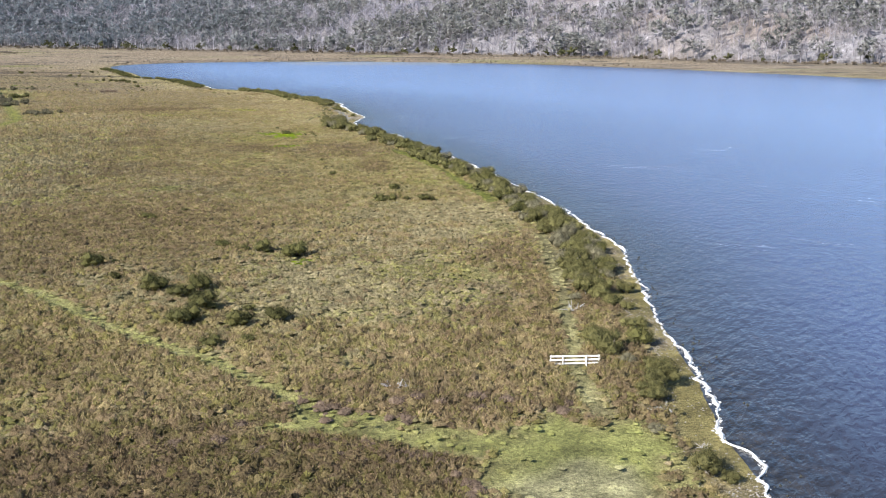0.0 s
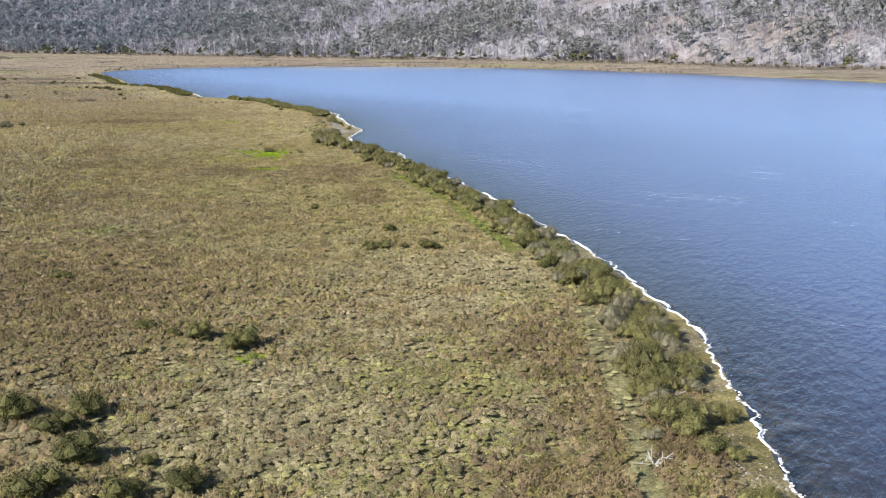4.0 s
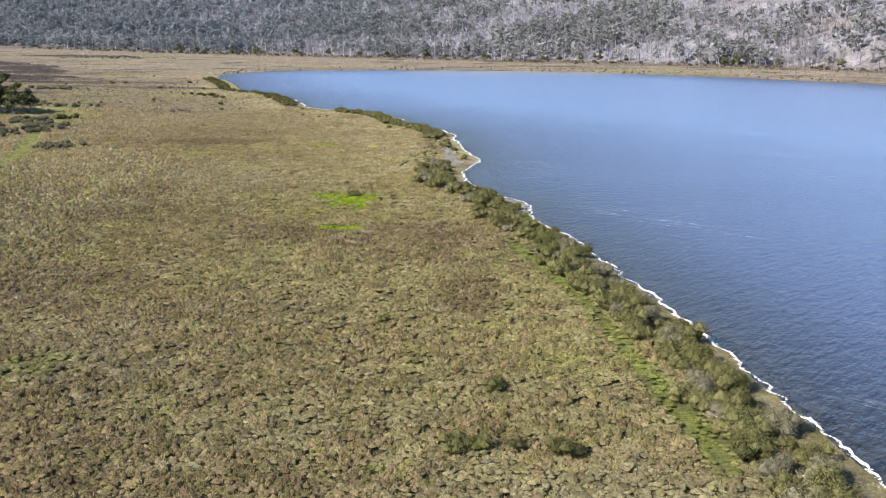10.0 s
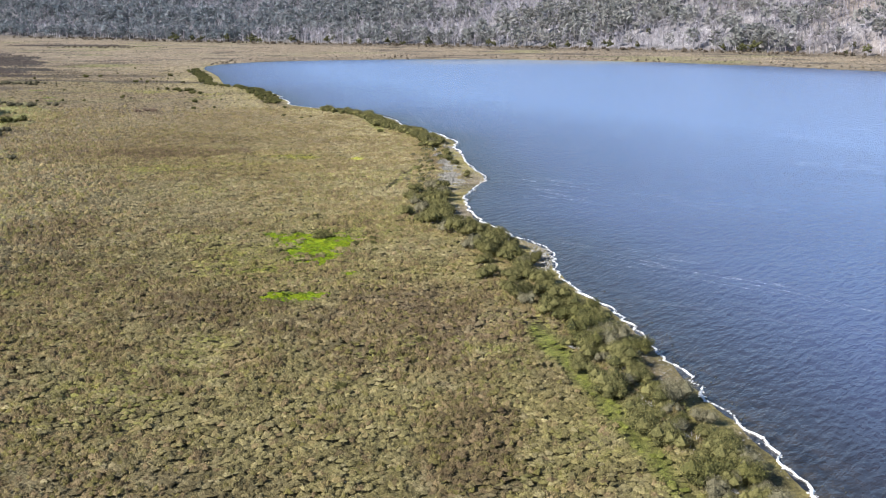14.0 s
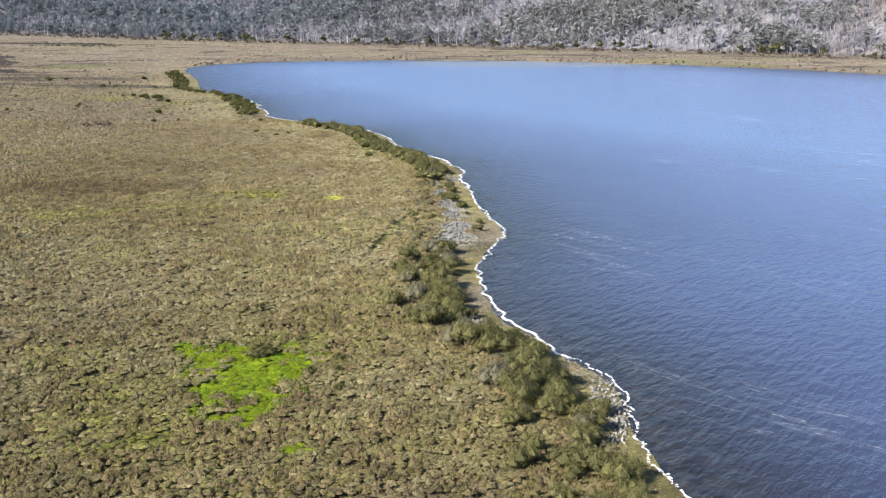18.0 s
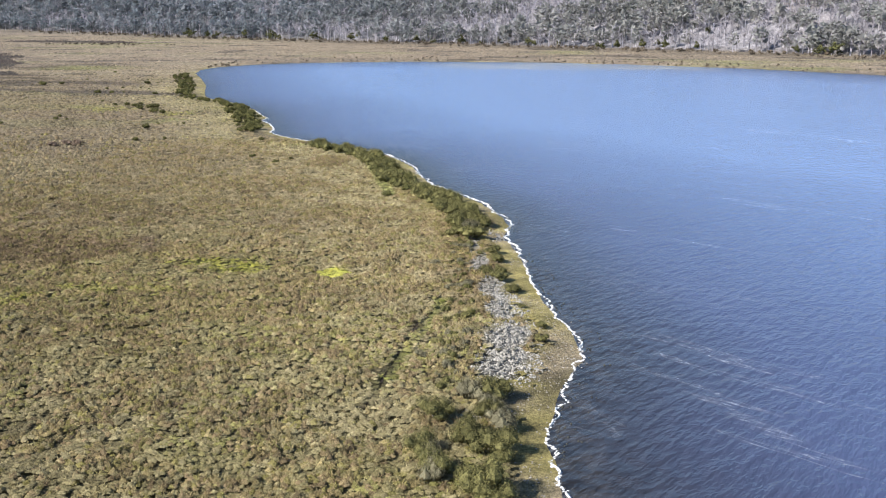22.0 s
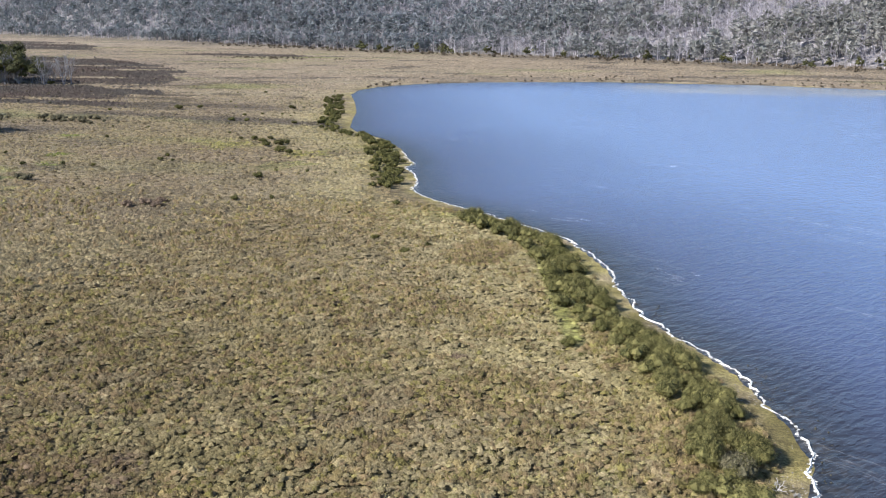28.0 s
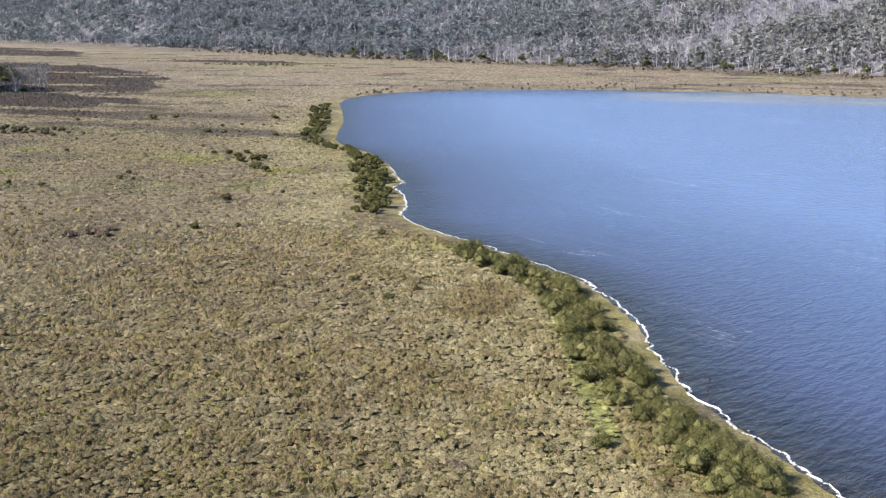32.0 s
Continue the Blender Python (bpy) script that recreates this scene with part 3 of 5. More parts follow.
def build_ditch():
    """A narrow drain between the tussocks, its deep shade painted as a dark strip."""
    line = resample(DITCH, 0.4)
    d = np.gradient(line, axis=0)
    nrm = np.c_[d[:, 1], -d[:, 0]] / np.hypot(d[:, 0], d[:, 1])[:, None]
    k = np.arange(len(line)) * 0.4
    mid = line + nrm * ((fbm(k, k * 0, 5.0, 7) - 0.5) * 0.7)[:, None]
    wide = 0.02 + 0.7 * np.clip(fbm(k, k * 0 + 3, 3.5, 17) - 0.5, 0, 0.4)
    rows = [np.c_[mid + nrm * (wide * f)[:, None], land_height(*(mid + nrm * (wide * f)[:, None]).T) + z] for f, z in ((-1, 0.05), (-0.5, 0.012), (0.5, 0.012), (1, 0.05))]
    me = quick_mesh("ditch", np.stack(rows, 1).reshape(-1, 3), grid_faces(4, len(line)), np.tile(DITCH_SHADE, (len(line) * 4, 1)), True)
    me.materials.append(M_GROUND)
    tagged(new("ditch", me), "narrow drain winding between tussocks, its dark shade painted on a strip", "ditch", kind="structure")


build_ground()
build_ditch()
build_lake()
build_foam()


# ---- tussocks and heath ----
def brush_template(rng, blades, upright, heart, thin):
    """A low plant: a rounded heart and short thin blades that bristle from it; radius and height about 1."""
    a = np.arange(5) * 1.2566 + rng.rand(5) * 0.6
    r = 0.7 + 0.5 * rng.rand(5)
    v = [(r[k] * math.cos(a[k]), r[k] * math.sin(a[k]), -0.15 + 0.15 * rng.rand()) for k in range(5)]
    top = (0.25 * rng.randn(), 0.25 * rng.randn(), heart * (0.85 + 0.3 * rng.rand()))
    v.append(top)
    f = [(k, (k + 1) % 5, 5) for k in range(5)]
    for k in range(blades):
        c, q = rng.rand() * 6.283, rng.rand() ** 0.5 * 0.95
        root = np.array((math.cos(c) * q, math.sin(c) * q, heart * (1 - q * q * 0.6) - 0.1))
        way = np.array((math.cos(c) * q, math.sin(c) * q, 0.5 + upright)) + rng.randn(3) * 0.3
        way /= np.linalg.norm(way)
        side = np.cross(way, rng.randn(3))
        side /= np.linalg.norm(side)
        w, ln = (0.06 + 0.07 * rng.rand()) * thin, 0.34 + 0.36 * rng.rand()
        n = len(v)
        v += [tuple(root + side * w), tuple(root - side * w), tuple(root + way * ln)]
        f.append((n, n + 1, n + 2))
    return np.array(v), np.array(f)


def scatter(rng, x0, x1, y0, y1, step, keep):
    xs, ys = np.meshgrid(np.arange(x0, x1, step), np.arange(y0, y1, step))
    x = xs.ravel() + (rng.rand(xs.size) - 0.5) * step * 1.5
    y = ys.ravel() + (rng.rand(xs.size) - 0.5) * step * 1.5
    sd = bank_distance(x, y)
    ok = keep(x, y, sd)
    return x[ok], y[ok], sd[ok]


def brushes(name, rng, x, y, colour, size, tall, blades, upright, heart, label, thin=1.0, hummocks=False):
    """Low plants at x, y with their own colours (n, 3), radii and heights (n), as one mesh."""
    n = len(x)
    made = [brush_template(rng, blades, upright, heart, thin) for _ in range(16)]
    v0, f0 = np.stack([m[0] for m in made]), made[0][1]
    t = v0[rng.randint(0, 16, n)]
    turn = rng.rand(n) * 6.283
    co, si = np.cos(turn)[:, None], np.sin(turn)[:, None]
    oval = (0.85 + 0.3 * rng.rand(n))[:, None]
    tx, ty = t[..., 0] * oval, t[..., 1] / oval
    vx = (tx * co - ty * si) * size[:, None] + x[:, None]
    vy = (tx * si + ty * co) * size[:, None] + y[:, None]
    vz = t[..., 2] * tall[:, None] + land_height(x, y)[:, None]
    if hummocks:
        # the plants grow together into uneven hummocks
        vz = vz + (0.42 * np.clip(vnoise(x, y, 1.1, 93) - 0.3, 0, 1) + 0.3 * np.clip(vnoise(x, y, 0.7, 95) - 0.4, 0, 1))[:, None]
    k = v0.shape[1]
    faces = (f0[None] + np.arange(n)[:, None, None] * k).reshape(-1, 3)
    # bases darkened as if shaded and tips lightened as if sunlit, in the colour
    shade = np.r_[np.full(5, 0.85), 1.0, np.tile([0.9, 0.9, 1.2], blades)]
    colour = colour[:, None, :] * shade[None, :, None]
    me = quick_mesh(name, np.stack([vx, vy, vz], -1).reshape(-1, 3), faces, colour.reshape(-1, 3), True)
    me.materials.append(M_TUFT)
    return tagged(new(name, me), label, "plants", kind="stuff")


def heath_share(x, y):
    """How much of the ground twiggy heath covers, 0 to 1."""
    h = fbm(x, y, 34, 101) * 0.7 + fbm(x, y, 8, 111) * 0.5 + (fbm(x, y, 2.6, 112, 2) - 0.5) * 0.9 - 0.36
    for cx, cy, rx, ry, k in ((3, 76, 16, 7, 0.7), (-14, 63, 20, 8, 0.7), (2, 60, 9, 5, 0.6), (-30, 84, 14, 10, 0.4), (-38, 150, 26, 32, 0.25), (2.7, 212, 4.5, 12, 0.6), (-49, 450, 5, 10, 0.8), (-78, 367, 20, 13, 0.5), (-64, 282, 9, 10, 0.5), (-48, 422, 6, 5, 0.5), (-36, 396, 4, 7, 0.9), (0, 108, 22, 16, -0.35), (14, 150, 10, 20, -0.2), (20, 118, 4, 25, 0.2)):
        h = h + k * np.clip((1.0 - np.hypot((x - cx) / rx, (y - cy) / ry)) * 3, 0, 1)
    return np.clip(h * 2.2 - 0.1, 0.08, 0.92)


def plant_colours(rng, x, y, c, short):
    """Grass in the colours of the cover, with brown, grey and olive heath among it."""
    n = len(x)
    pick = rng.rand(n)[:, None]
    heath = np.where(pick < 0.4, np.array((0.202, 0.145, 0.076)), np.where(pick < 0.75, np.array((0.236, 0.184, 0.082)), np.array((0.178, 0.155, 0.047))))
    is_heath = rng.rand(n) < heath_share(x, y) * (1 - np.clip(short * 1.6, 0, 1))
    grass = blend(c, STRAW, rng.rand(n) ** 4 * 0.5 * (1 - short))
    grass = blend(grass, np.array((0.215, 0.215, 0.045)), np.clip((fbm(x, y, 12, 121) - 0.46) * 3, 0, 0.5) * (rng.rand(n) < 0.4) * np.clip((420 - y) / 60, 0, 1) * (1 - short))
    heath = heath * np.clip(c.mean(1) / 0.150, 0.5, 1.0)[:, None]
    heath = blend(heath, c, 0.1 + 0.3 * rng.rand(n))
    uneven = 0.62 + 0.55 * vnoise(x, y, 1.6, 123) + 0.5 * rng.rand(n) ** 1.7
    return np.where(is_heath[:, None], heath, grass) * uneven[:, None], is_heath


def build_plants():
    rng = np.random.RandomState(3)

    def left(y):
        return np.interp(y, [40, 320, 350, 480], [-64, -70, -102, -108])

    def near_by(x, y):
        """1 beside the water, fading to 0 where the heath is only seen from afar."""
        return np.clip((x - left(y)) / 22, 0, 1) * np.clip((490 - y) / 40, 0, 1)

    x, y, sd = scatter(rng, -130, 40, 46, 490, 0.46, lambda x, y, s: (s > 2.6) & (rng.rand(len(x)) < near_by(x, y)))
    c, short = land_cover(x, y, sd)
    ok = rng.rand(len(x)) > short * 0.95
    x, y, c, short = x[ok], y[ok], c[ok], short[ok]
    tint, heath = plant_colours(rng, x, y, c, short)
    ok = heath | (rng.rand(len(x)) < np.interp(y, [100, 150], [0.66, 1.0]))
    x, y, short, tint, heath = x[ok], y[ok], short[ok], tint[ok], heath[ok]
    n = len(x)
    grow = np.where(heath, 0.27 + 0.20 * rng.rand(n) ** 1.6, 0.26 + 0.17 * rng.rand(n) ** 1.3) * (0.8 + 0.4 * fbm(x, y, 20, 91)) * np.where(heath, np.interp(y, [90, 120], [1.3, 1.0]), 1.0)
    tall = grow * np.where(heath, 0.85 + 0.6 * rng.rand(n), 0.7 + 0.5 * rng.rand(n)) * (1 - 0.6 * short) * (0.55 + 0.9 * vnoise(x, y, 1.2, 97))
    for kind, blades, heart, label in ((False, 7, 0.55, "olive and straw-coloured tussock grass near the lake"), (True, 9, 0.6, "low grey-brown cushions of twiggy heath among tussock grass")):
        m = heath == kind
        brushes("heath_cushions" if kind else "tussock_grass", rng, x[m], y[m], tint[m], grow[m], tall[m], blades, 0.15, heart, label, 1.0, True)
    x, y, sd = scatter(rng, -330, -20, 60, 490, 1.0, lambda x, y, s: (s > 4.5) & (x > -110 - (y - 60) * 0.55) & (rng.rand(len(x)) < (1 - near_by(x, y)) * np.clip((490 - y) / 40, 0, 1)))
    c, short = land_cover(x, y, sd)
    n = len(x)
    tint, heath = plant_colours(rng, x, y, c, short)
    grow = (0.32 + 0.28 * rng.rand(n)) * np.where(heath, 1.15, 1.0)
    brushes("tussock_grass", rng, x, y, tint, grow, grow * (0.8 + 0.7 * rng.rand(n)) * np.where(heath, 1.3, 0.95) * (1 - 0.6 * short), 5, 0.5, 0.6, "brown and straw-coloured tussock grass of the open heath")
    x, y, sd = scatter(rng, -460, -30, 450, 880, 1.5, lambda x, y, s: (s > 4.5) & (x > -190 - (y - 480) * 0.75) & (rng.rand(len(x)) < np.clip((y - 450) / 40, 0, 1) * np.clip((880 - y) / 160, 0, 1)))
    c, short = land_cover(x, y, sd)
    n = len(x)
    tint, heath = plant_colours(rng, x, y, c, short)
    grow = 0.4 + 0.45 * rng.rand(n) ** 2
    tint = blend(tint, c, np.full(n, 0.55)) * np.where(rng.rand(n) < 0.22, 0.5, 1.0)[:, None]
    brushes("tussock_grass", rng, x, y, tint, grow, grow * (0.5 + 0.6 * rng.rand(n)), 2, 0.3, 0.7, "low brown tussock grass of the flats beyond the bay")
    x, y, sd = scatter(rng, -800, 330, 700, 1500, 3.2, lambda x, y, s: (s > 5) & (x > -190 - (y - 480) * 0.85) & (y < np.interp(x, HILL_X, HILL_Y)) & (rng.rand(len(x)) < np.clip((y - 700) / 160, 0, 1)))
    c, short = land_cover(x, y, sd)
    n = len(x)
    grow = 0.6 + 0.8 * rng.rand(n) ** 2
    brushes("tussock_grass", rng, x, y, c * (0.7 + 0.5 * rng.rand(n))[:, None] * np.where(rng.rand(n) < 0.12, 0.55, 1.0)[:, None], grow, grow * (0.4 + 0.5 * rng.rand(n)), 1, 0.3, 0.7, "pale brown tussock grass between the lake and the hill")


def build_moss():
    """Pillows of bright cushion plants, close together, with dark cracks between."""
    rng = np.random.RandomState(8)
    beds = [p for p in LAKE_MEADOW if p[4] is LIME and p[1] < 420 and p[5] >= 0.6 or p[4] is GOLD and p[5] == 1.0]
    xs, ys, cs = [], [], []
    for cx, cy, rx, ry, colour, k in beds:
        m = int(rx * ry * 26) + 6
        x, y = cx + (rng.rand(m) * 2 - 1) * rx * 1.4, cy + (rng.rand(m) * 2 - 1) * ry * 1.4
        wob = (fbm(x, y, 3.0, 51) - 0.5) * 1.5 + fbm(x, y, 14, 21) - 0.5
        q = 1.0 - np.hypot((x - cx) / rx, (y - cy) / ry) + wob * 1.2
        ok = (q > 0.12) & (rng.rand(m) < k * k) & (fbm(x, y, 2.2, 57, 3) > 0.33)
        tint = np.array((0.36, 0.36, 0.07)) if colour is GOLD else np.array((0.135, 0.205, 0.008))
        xs.append(x[ok]), ys.append(y[ok])
        cs.append(tint * (0.75 + 0.45 * rng.rand(ok.sum()))[:, None] + np.array((0.05, 0.02, 0.0)) * rng.rand(ok.sum())[:, None])
    x, y, c = np.concatenate(xs), np.concatenate(ys), np.concatenate(cs)
    size = 0.45 + 0.5 * rng.rand(len(x)) ** 1.5
    brushes("cushion_moss", rng, x, y, c, size, 0.16 + 0.18 * rng.rand(len(x)), 1, 0.3, 0.85, "bright lime-green mossy cushion plants in a dense mat")


build_plants()
build_moss()


# ---- far wood ----
def bare_tree(rng):
    """Triangles of a leafless tree, height 1."""
    tri = []
    for k in range(3):
        a, b = k * 2.09, (k + 1) * 2.09
        tri += [((math.cos(a) * 0.022, math.sin(a) * 0.022, 0), (math.cos(b) * 0.022, math.sin(b) * 0.022, 0), (0.01, 0.0, 1.0))]
    for k in range(12):
        a, h, ln = rng.rand() * 6.28, 0.3 + 0.6 * rng.rand(), 0.14 + 0.2 * rng.rand()
        c, s = math.cos(a), math.sin(a)
        up = ln * (0.5 + 0.8 * rng.rand())
        w = 0.012 + 0.012 * rng.rand()
        tip = (c * ln, s * ln, min(h + up, 1.05))
        tri += [((-s * w, c * w, h), (s * w, -c * w, h), tip), ((0, 0, h - w), (0, 0, h + w), tip)]
    return np.array(tri)


def leafy_tree(rng, clumps=36):
    tri = [t for t in bare_tree(rng)[:9]]
    for k in range(clumps):
        a, r, h = rng.rand() * 6.28, 0.26 * rng.rand() ** 0.5, 0.42 + 0.58 * rng.rand()
        r *= 1.15 - abs(h - 0.65) * 1.3
        p = np.array((math.cos(a) * r, math.sin(a) * r, h))
        for _ in range(2):
            d = rng.randn(3, 3) * 0.066
            tri.append(p + d)
    return np.array(tri)


def build_wood():
    rng = np.random.RandomState(5)
    x, y = [], []
    for step, lo, hi, x0, x1 in ((7.4, 0, 230, -900, 700), (11.0, 230, 560, -900, 700), (9.5, 0, 260, -2600, -900)):
        xs = np.arange(x0, x1, step)
        gx, gd = np.meshgrid(xs, np.arange(lo, hi, step))
        gx = gx.ravel() + (rng.rand(gx.size) - 0.5) * step * 1.4
        gd = gd.ravel() + (rng.rand(gd.size) - 0.5) * step * 1.4
        gy = np.interp(gx, HILL_X, HILL_Y) + gd
        ok = (gx > -0.95 * (gy - 250) - 60) & (gx < 0.62 * gy + 60)
        x.append(gx[ok])
        y.append(gy[ok])
    x, y = np.concatenate(x), np.concatenate(y)
    thin = fbm(x, y, 70, 14)
    ok = rng.rand(len(x)) < np.clip(0.6 + (thin - 0.42) * 3 + np.clip(-(x - 50) / 400, 0, 0.5), 0.5, 1)
    x, y = x[ok], y[ok]
    live = rng.rand(len(x)) < np.clip((fbm(x, y, 60, 24) - 0.47) * 3.5 + 0.12 + np.clip(-(x - 80) / 500, 0, 0.55), 0.08, 0.8)
    z = land_height(x, y)
    for kind, mask, makers, label in (
            ("bare", ~live, [bare_tree(rng) for _ in range(7)], "grey leafless fire-killed gum trees covering the hillside"),
            ("leafy", live, [leafy_tree(rng) for _ in range(7)], "grey-green gum trees scattered over the hillside")):
        px, py, pz = x[mask], y[mask], z[mask]
        n = len(px)
        t = np.stack(makers)[rng.randint(0, 7, n)]
        hgt = (10 + 11 * rng.rand(n) ** 1.3)[:, None, None]
        wid = hgt * (0.8 + 0.6 * rng.rand(n))[:, None, None]
        a = rng.rand(n) * 6.28
        co, si = np.cos(a)[:, None, None], np.sin(a)[:, None, None]
        v = np.stack([(t[..., 0] * co - t[..., 1] * si) * wid + px[:, None, None], (t[..., 0] * si + t[..., 1] * co) * wid + py[:, None, None], t[..., 2] * hgt + pz[:, None, None] - 0.3], -1)
        m = t.shape[1]
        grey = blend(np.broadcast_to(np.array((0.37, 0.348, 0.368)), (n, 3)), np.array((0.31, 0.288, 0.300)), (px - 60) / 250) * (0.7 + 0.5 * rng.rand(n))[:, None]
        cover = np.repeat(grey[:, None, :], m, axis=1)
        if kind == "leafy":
            # bluish tint on the left side stands for haze, put into the leaf colour
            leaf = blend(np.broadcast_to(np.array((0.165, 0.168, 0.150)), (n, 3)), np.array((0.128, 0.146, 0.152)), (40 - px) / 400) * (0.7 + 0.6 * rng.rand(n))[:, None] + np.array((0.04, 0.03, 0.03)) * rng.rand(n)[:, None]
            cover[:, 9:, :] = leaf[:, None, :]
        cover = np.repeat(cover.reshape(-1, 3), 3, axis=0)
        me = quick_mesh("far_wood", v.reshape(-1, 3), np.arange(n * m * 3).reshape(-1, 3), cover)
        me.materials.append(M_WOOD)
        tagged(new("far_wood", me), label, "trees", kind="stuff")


build_wood()


# ---- materials of the things ----
def leaf_material(name, dark, light):
    n = Nodes(name)
    g = n.node("ShaderNodeNewGeometry")
    o = n.node("ShaderNodeObjectInfo")
    tone = n.ramp(g.outputs["Random Per Island"], (0.0, dark), (1.0, light))
    tone = n.mix(1.0, tone, n.ramp(o.outputs["Random"], (0.0, 0.75), (1.0, 1.25)), "MULTIPLY")
    n.thin(tone, 0.06)
    return n.done(tone, 0.8, 0.12)


def bark_material(name, dark, light, size=6.0):
    n = Nodes(name)
    at = n.place((1, 1, 0.3))
    tone = n.ramp(n.noise(at, size, 5.0, 0.65), (0.3, dark), (0.7, light))
    n.bump(n.noise(at, size * 2, 4.0), 0.5, 0.05)
    return n.done(tone, 0.85, 0.2)


def stone_material():
    n = Nodes("lichened_stone")
    o = n.node("ShaderNodeObjectInfo")
    g = n.node("ShaderNodeNewGeometry")
    at = n.place()
    tone = n.ramp(n.noise(at, 3.5, 6.0, 0.65), (0.3, (0.13, 0.122, 0.102)), (0.55, (0.22, 0.207, 0.175)), (0.8, (0.33, 0.312, 0.27)))
    tone = n.mix(1.0, tone, n.ramp(o.outputs["Random"], (0.0, 0.7), (1.0, 1.2)), "MULTIPLY")
    tone = n.mix(1.0, tone, n.ramp(g.outputs["Random Per Island"], (0.0, 0.8), (1.0, 1.15)), "MULTIPLY")
    n.bump(n.noise(at, 9.0, 5.0), 0.6, 0.06)
    return n.done(tone, 0.9, 0.2)


M_LEAF = leaf_material("shrub_leaves", (0.024, 0.026, 0.008), (0.149, 0.135, 0.049))
M_LEAF_DARK = leaf_material("dark_shrub_leaves", (0.018, 0.020, 0.007), (0.105, 0.098, 0.030))
M_LEAF_GREY = leaf_material("grey_shrub_leaves", (0.062, 0.056, 0.032), (0.175, 0.158, 0.094))
M_LEAF_BROWN = leaf_material("heath_twigs", (0.08, 0.056, 0.04), (0.19, 0.14, 0.095))
M_MOOR = leaf_material("moor_twigs", (0.065, 0.052, 0.038), (0.15, 0.12, 0.085))
M_GUM = leaf_material("gum_leaves", (0.026, 0.029, 0.014), (0.125, 0.122, 0.046))
M_BARK = bark_material("shrub_bark", (0.12, 0.10, 0.08), (0.28, 0.25, 0.21))
M_PALE_BARK = bark_material("gum_bark", (0.13, 0.12, 0.112), (0.30, 0.28, 0.265), 1.5)
M_GREY_BARK = bark_material("burnt_grey_bark", (0.11, 0.105, 0.105), (0.25, 0.24, 0.245), 1.5)
M_DEAD = bark_material("bleached_wood", (0.22, 0.21, 0.19), (0.42, 0.40, 0.37))
M_PAINT = bark_material("weathered_white_timber", (0.42, 0.39, 0.34), (0.78, 0.75, 0.69), 3.0)
M_STONE = stone_material()
M_WET = bark_material("weedy_wet_stone", (0.016, 0.017, 0.014), (0.052, 0.050, 0.038), 4.0)
M_SHINGLE = bark_material("mixed_shingle", (0.13, 0.115, 0.09), (0.33, 0.305, 0.26), 2.5)


def part(name, me, material, parent, label=""):
    """Links a mesh as one part under a thing."""
    if not me.materials:
        me.materials.append(material)
    ob = new(name, me)
    ob.parent = parent
    return tagged(ob, label)


def limb(rng, start, way, length, r0, r1, bends=4, sides=5, wander=0.25, droop=0.0):
    """A tapered, crooked limb: verts, faces (quads), and its points."""
    p, d = np.array(start, float), np.array(way, float)
    d /= np.linalg.norm(d)
    pts = [p.copy()]
    for k in range(bends):
        d = d + rng.randn(3) * wander + np.array((0, 0, -droop))
        d /= np.linalg.norm(d)
        p = p + d * length / bends
        pts.append(p.copy())
    v = []
    for k, q in enumerate(pts):
        r = r0 + (r1 - r0) * k / bends
        t = pts[min(k + 1, bends)] - pts[max(k - 1, 0)]
        t /= np.linalg.norm(t)
        u = np.cross(t, (0.3, 0.9, 0.31))
        u /= np.linalg.norm(u)
        w = np.cross(t, u)
        for i in range(sides):
            a = 2 * np.pi * i / sides
            v.append(q + (u * np.cos(a) + w * np.sin(a)) * r)
    f = []
    for k in range(bends):
        for i in range(sides):
            j = (i + 1) % sides
            f.append((k * sides + i, k * sides + j, (k + 1) * sides + j, (k + 1) * sides + i))
    return np.array(v), np.array(f), pts


def leaf_cloud(rng, lobes, count, size, flat=0.4):
    """Small leaf sprays over the skins of several lobes (x, y, z, r); each spray is one pointed blade."""
    lob = np.array(lobes)
    share = lob[:, 3] ** 2
    pick = rng.choice(len(lob), count, p=share / share.sum())
    d = rng.randn(count, 3)
    d[:, 2] = np.abs(d[:, 2]) * 1.1 - 0.25
    d /= np.linalg.norm(d, axis=1)[:, None]
    rr = lob[pick, 3] * (0.70 + 0.40 * rng.rand(count))
    c = lob[pick, :3] + d * rr[:, None] * np.array((1, 1, 0.85))
    nrm = d + rng.randn(count, 3) * flat
    nrm /= np.linalg.norm(nrm, axis=1)[:, None]
    u = np.cross(nrm, rng.randn(count, 3))
    u /= np.linalg.norm(u, axis=1)[:, None]
    w = np.cross(nrm, u)
    s = (size * (0.6 + 0.8 * rng.rand(count)))[:, None]
    p0, p1 = c - u * s * 0.55, c + u * s * 0.55
    p2 = c + w * s * 1.2 + nrm * s * 0.25
    v = np.stack([p0, p1, p2], 1).reshape(-1, 3)
    f = np.arange(count * 3).reshape(-1, 3)
    # dense inner foliage that keeps the light out
    for x, y, z, r in lobes:
        m = len(v)
        ring = [(math.cos(a) * 0.76 * r + x, math.sin(a) * 0.76 * r + y) for a in np.arange(6) * 1.0472]
        core = [(p[0], p[1], z + r * 0.1 * (k % 2)) for k, p in enumerate(ring)] + [(x, y, z + r * 0.62), (x, y, z - r * 0.6)]
        v = np.r_[v, np.array(core)]
        f = np.r_[f, np.array([(m + k, m + (k + 1) % 6, m + 6) for k in range(6)] + [(m + (k + 1) % 6, m + k, m + 7) for k in range(6)])]
    v[:, 2] = np.maximum(v[:, 2], 0.02)
    return v, f


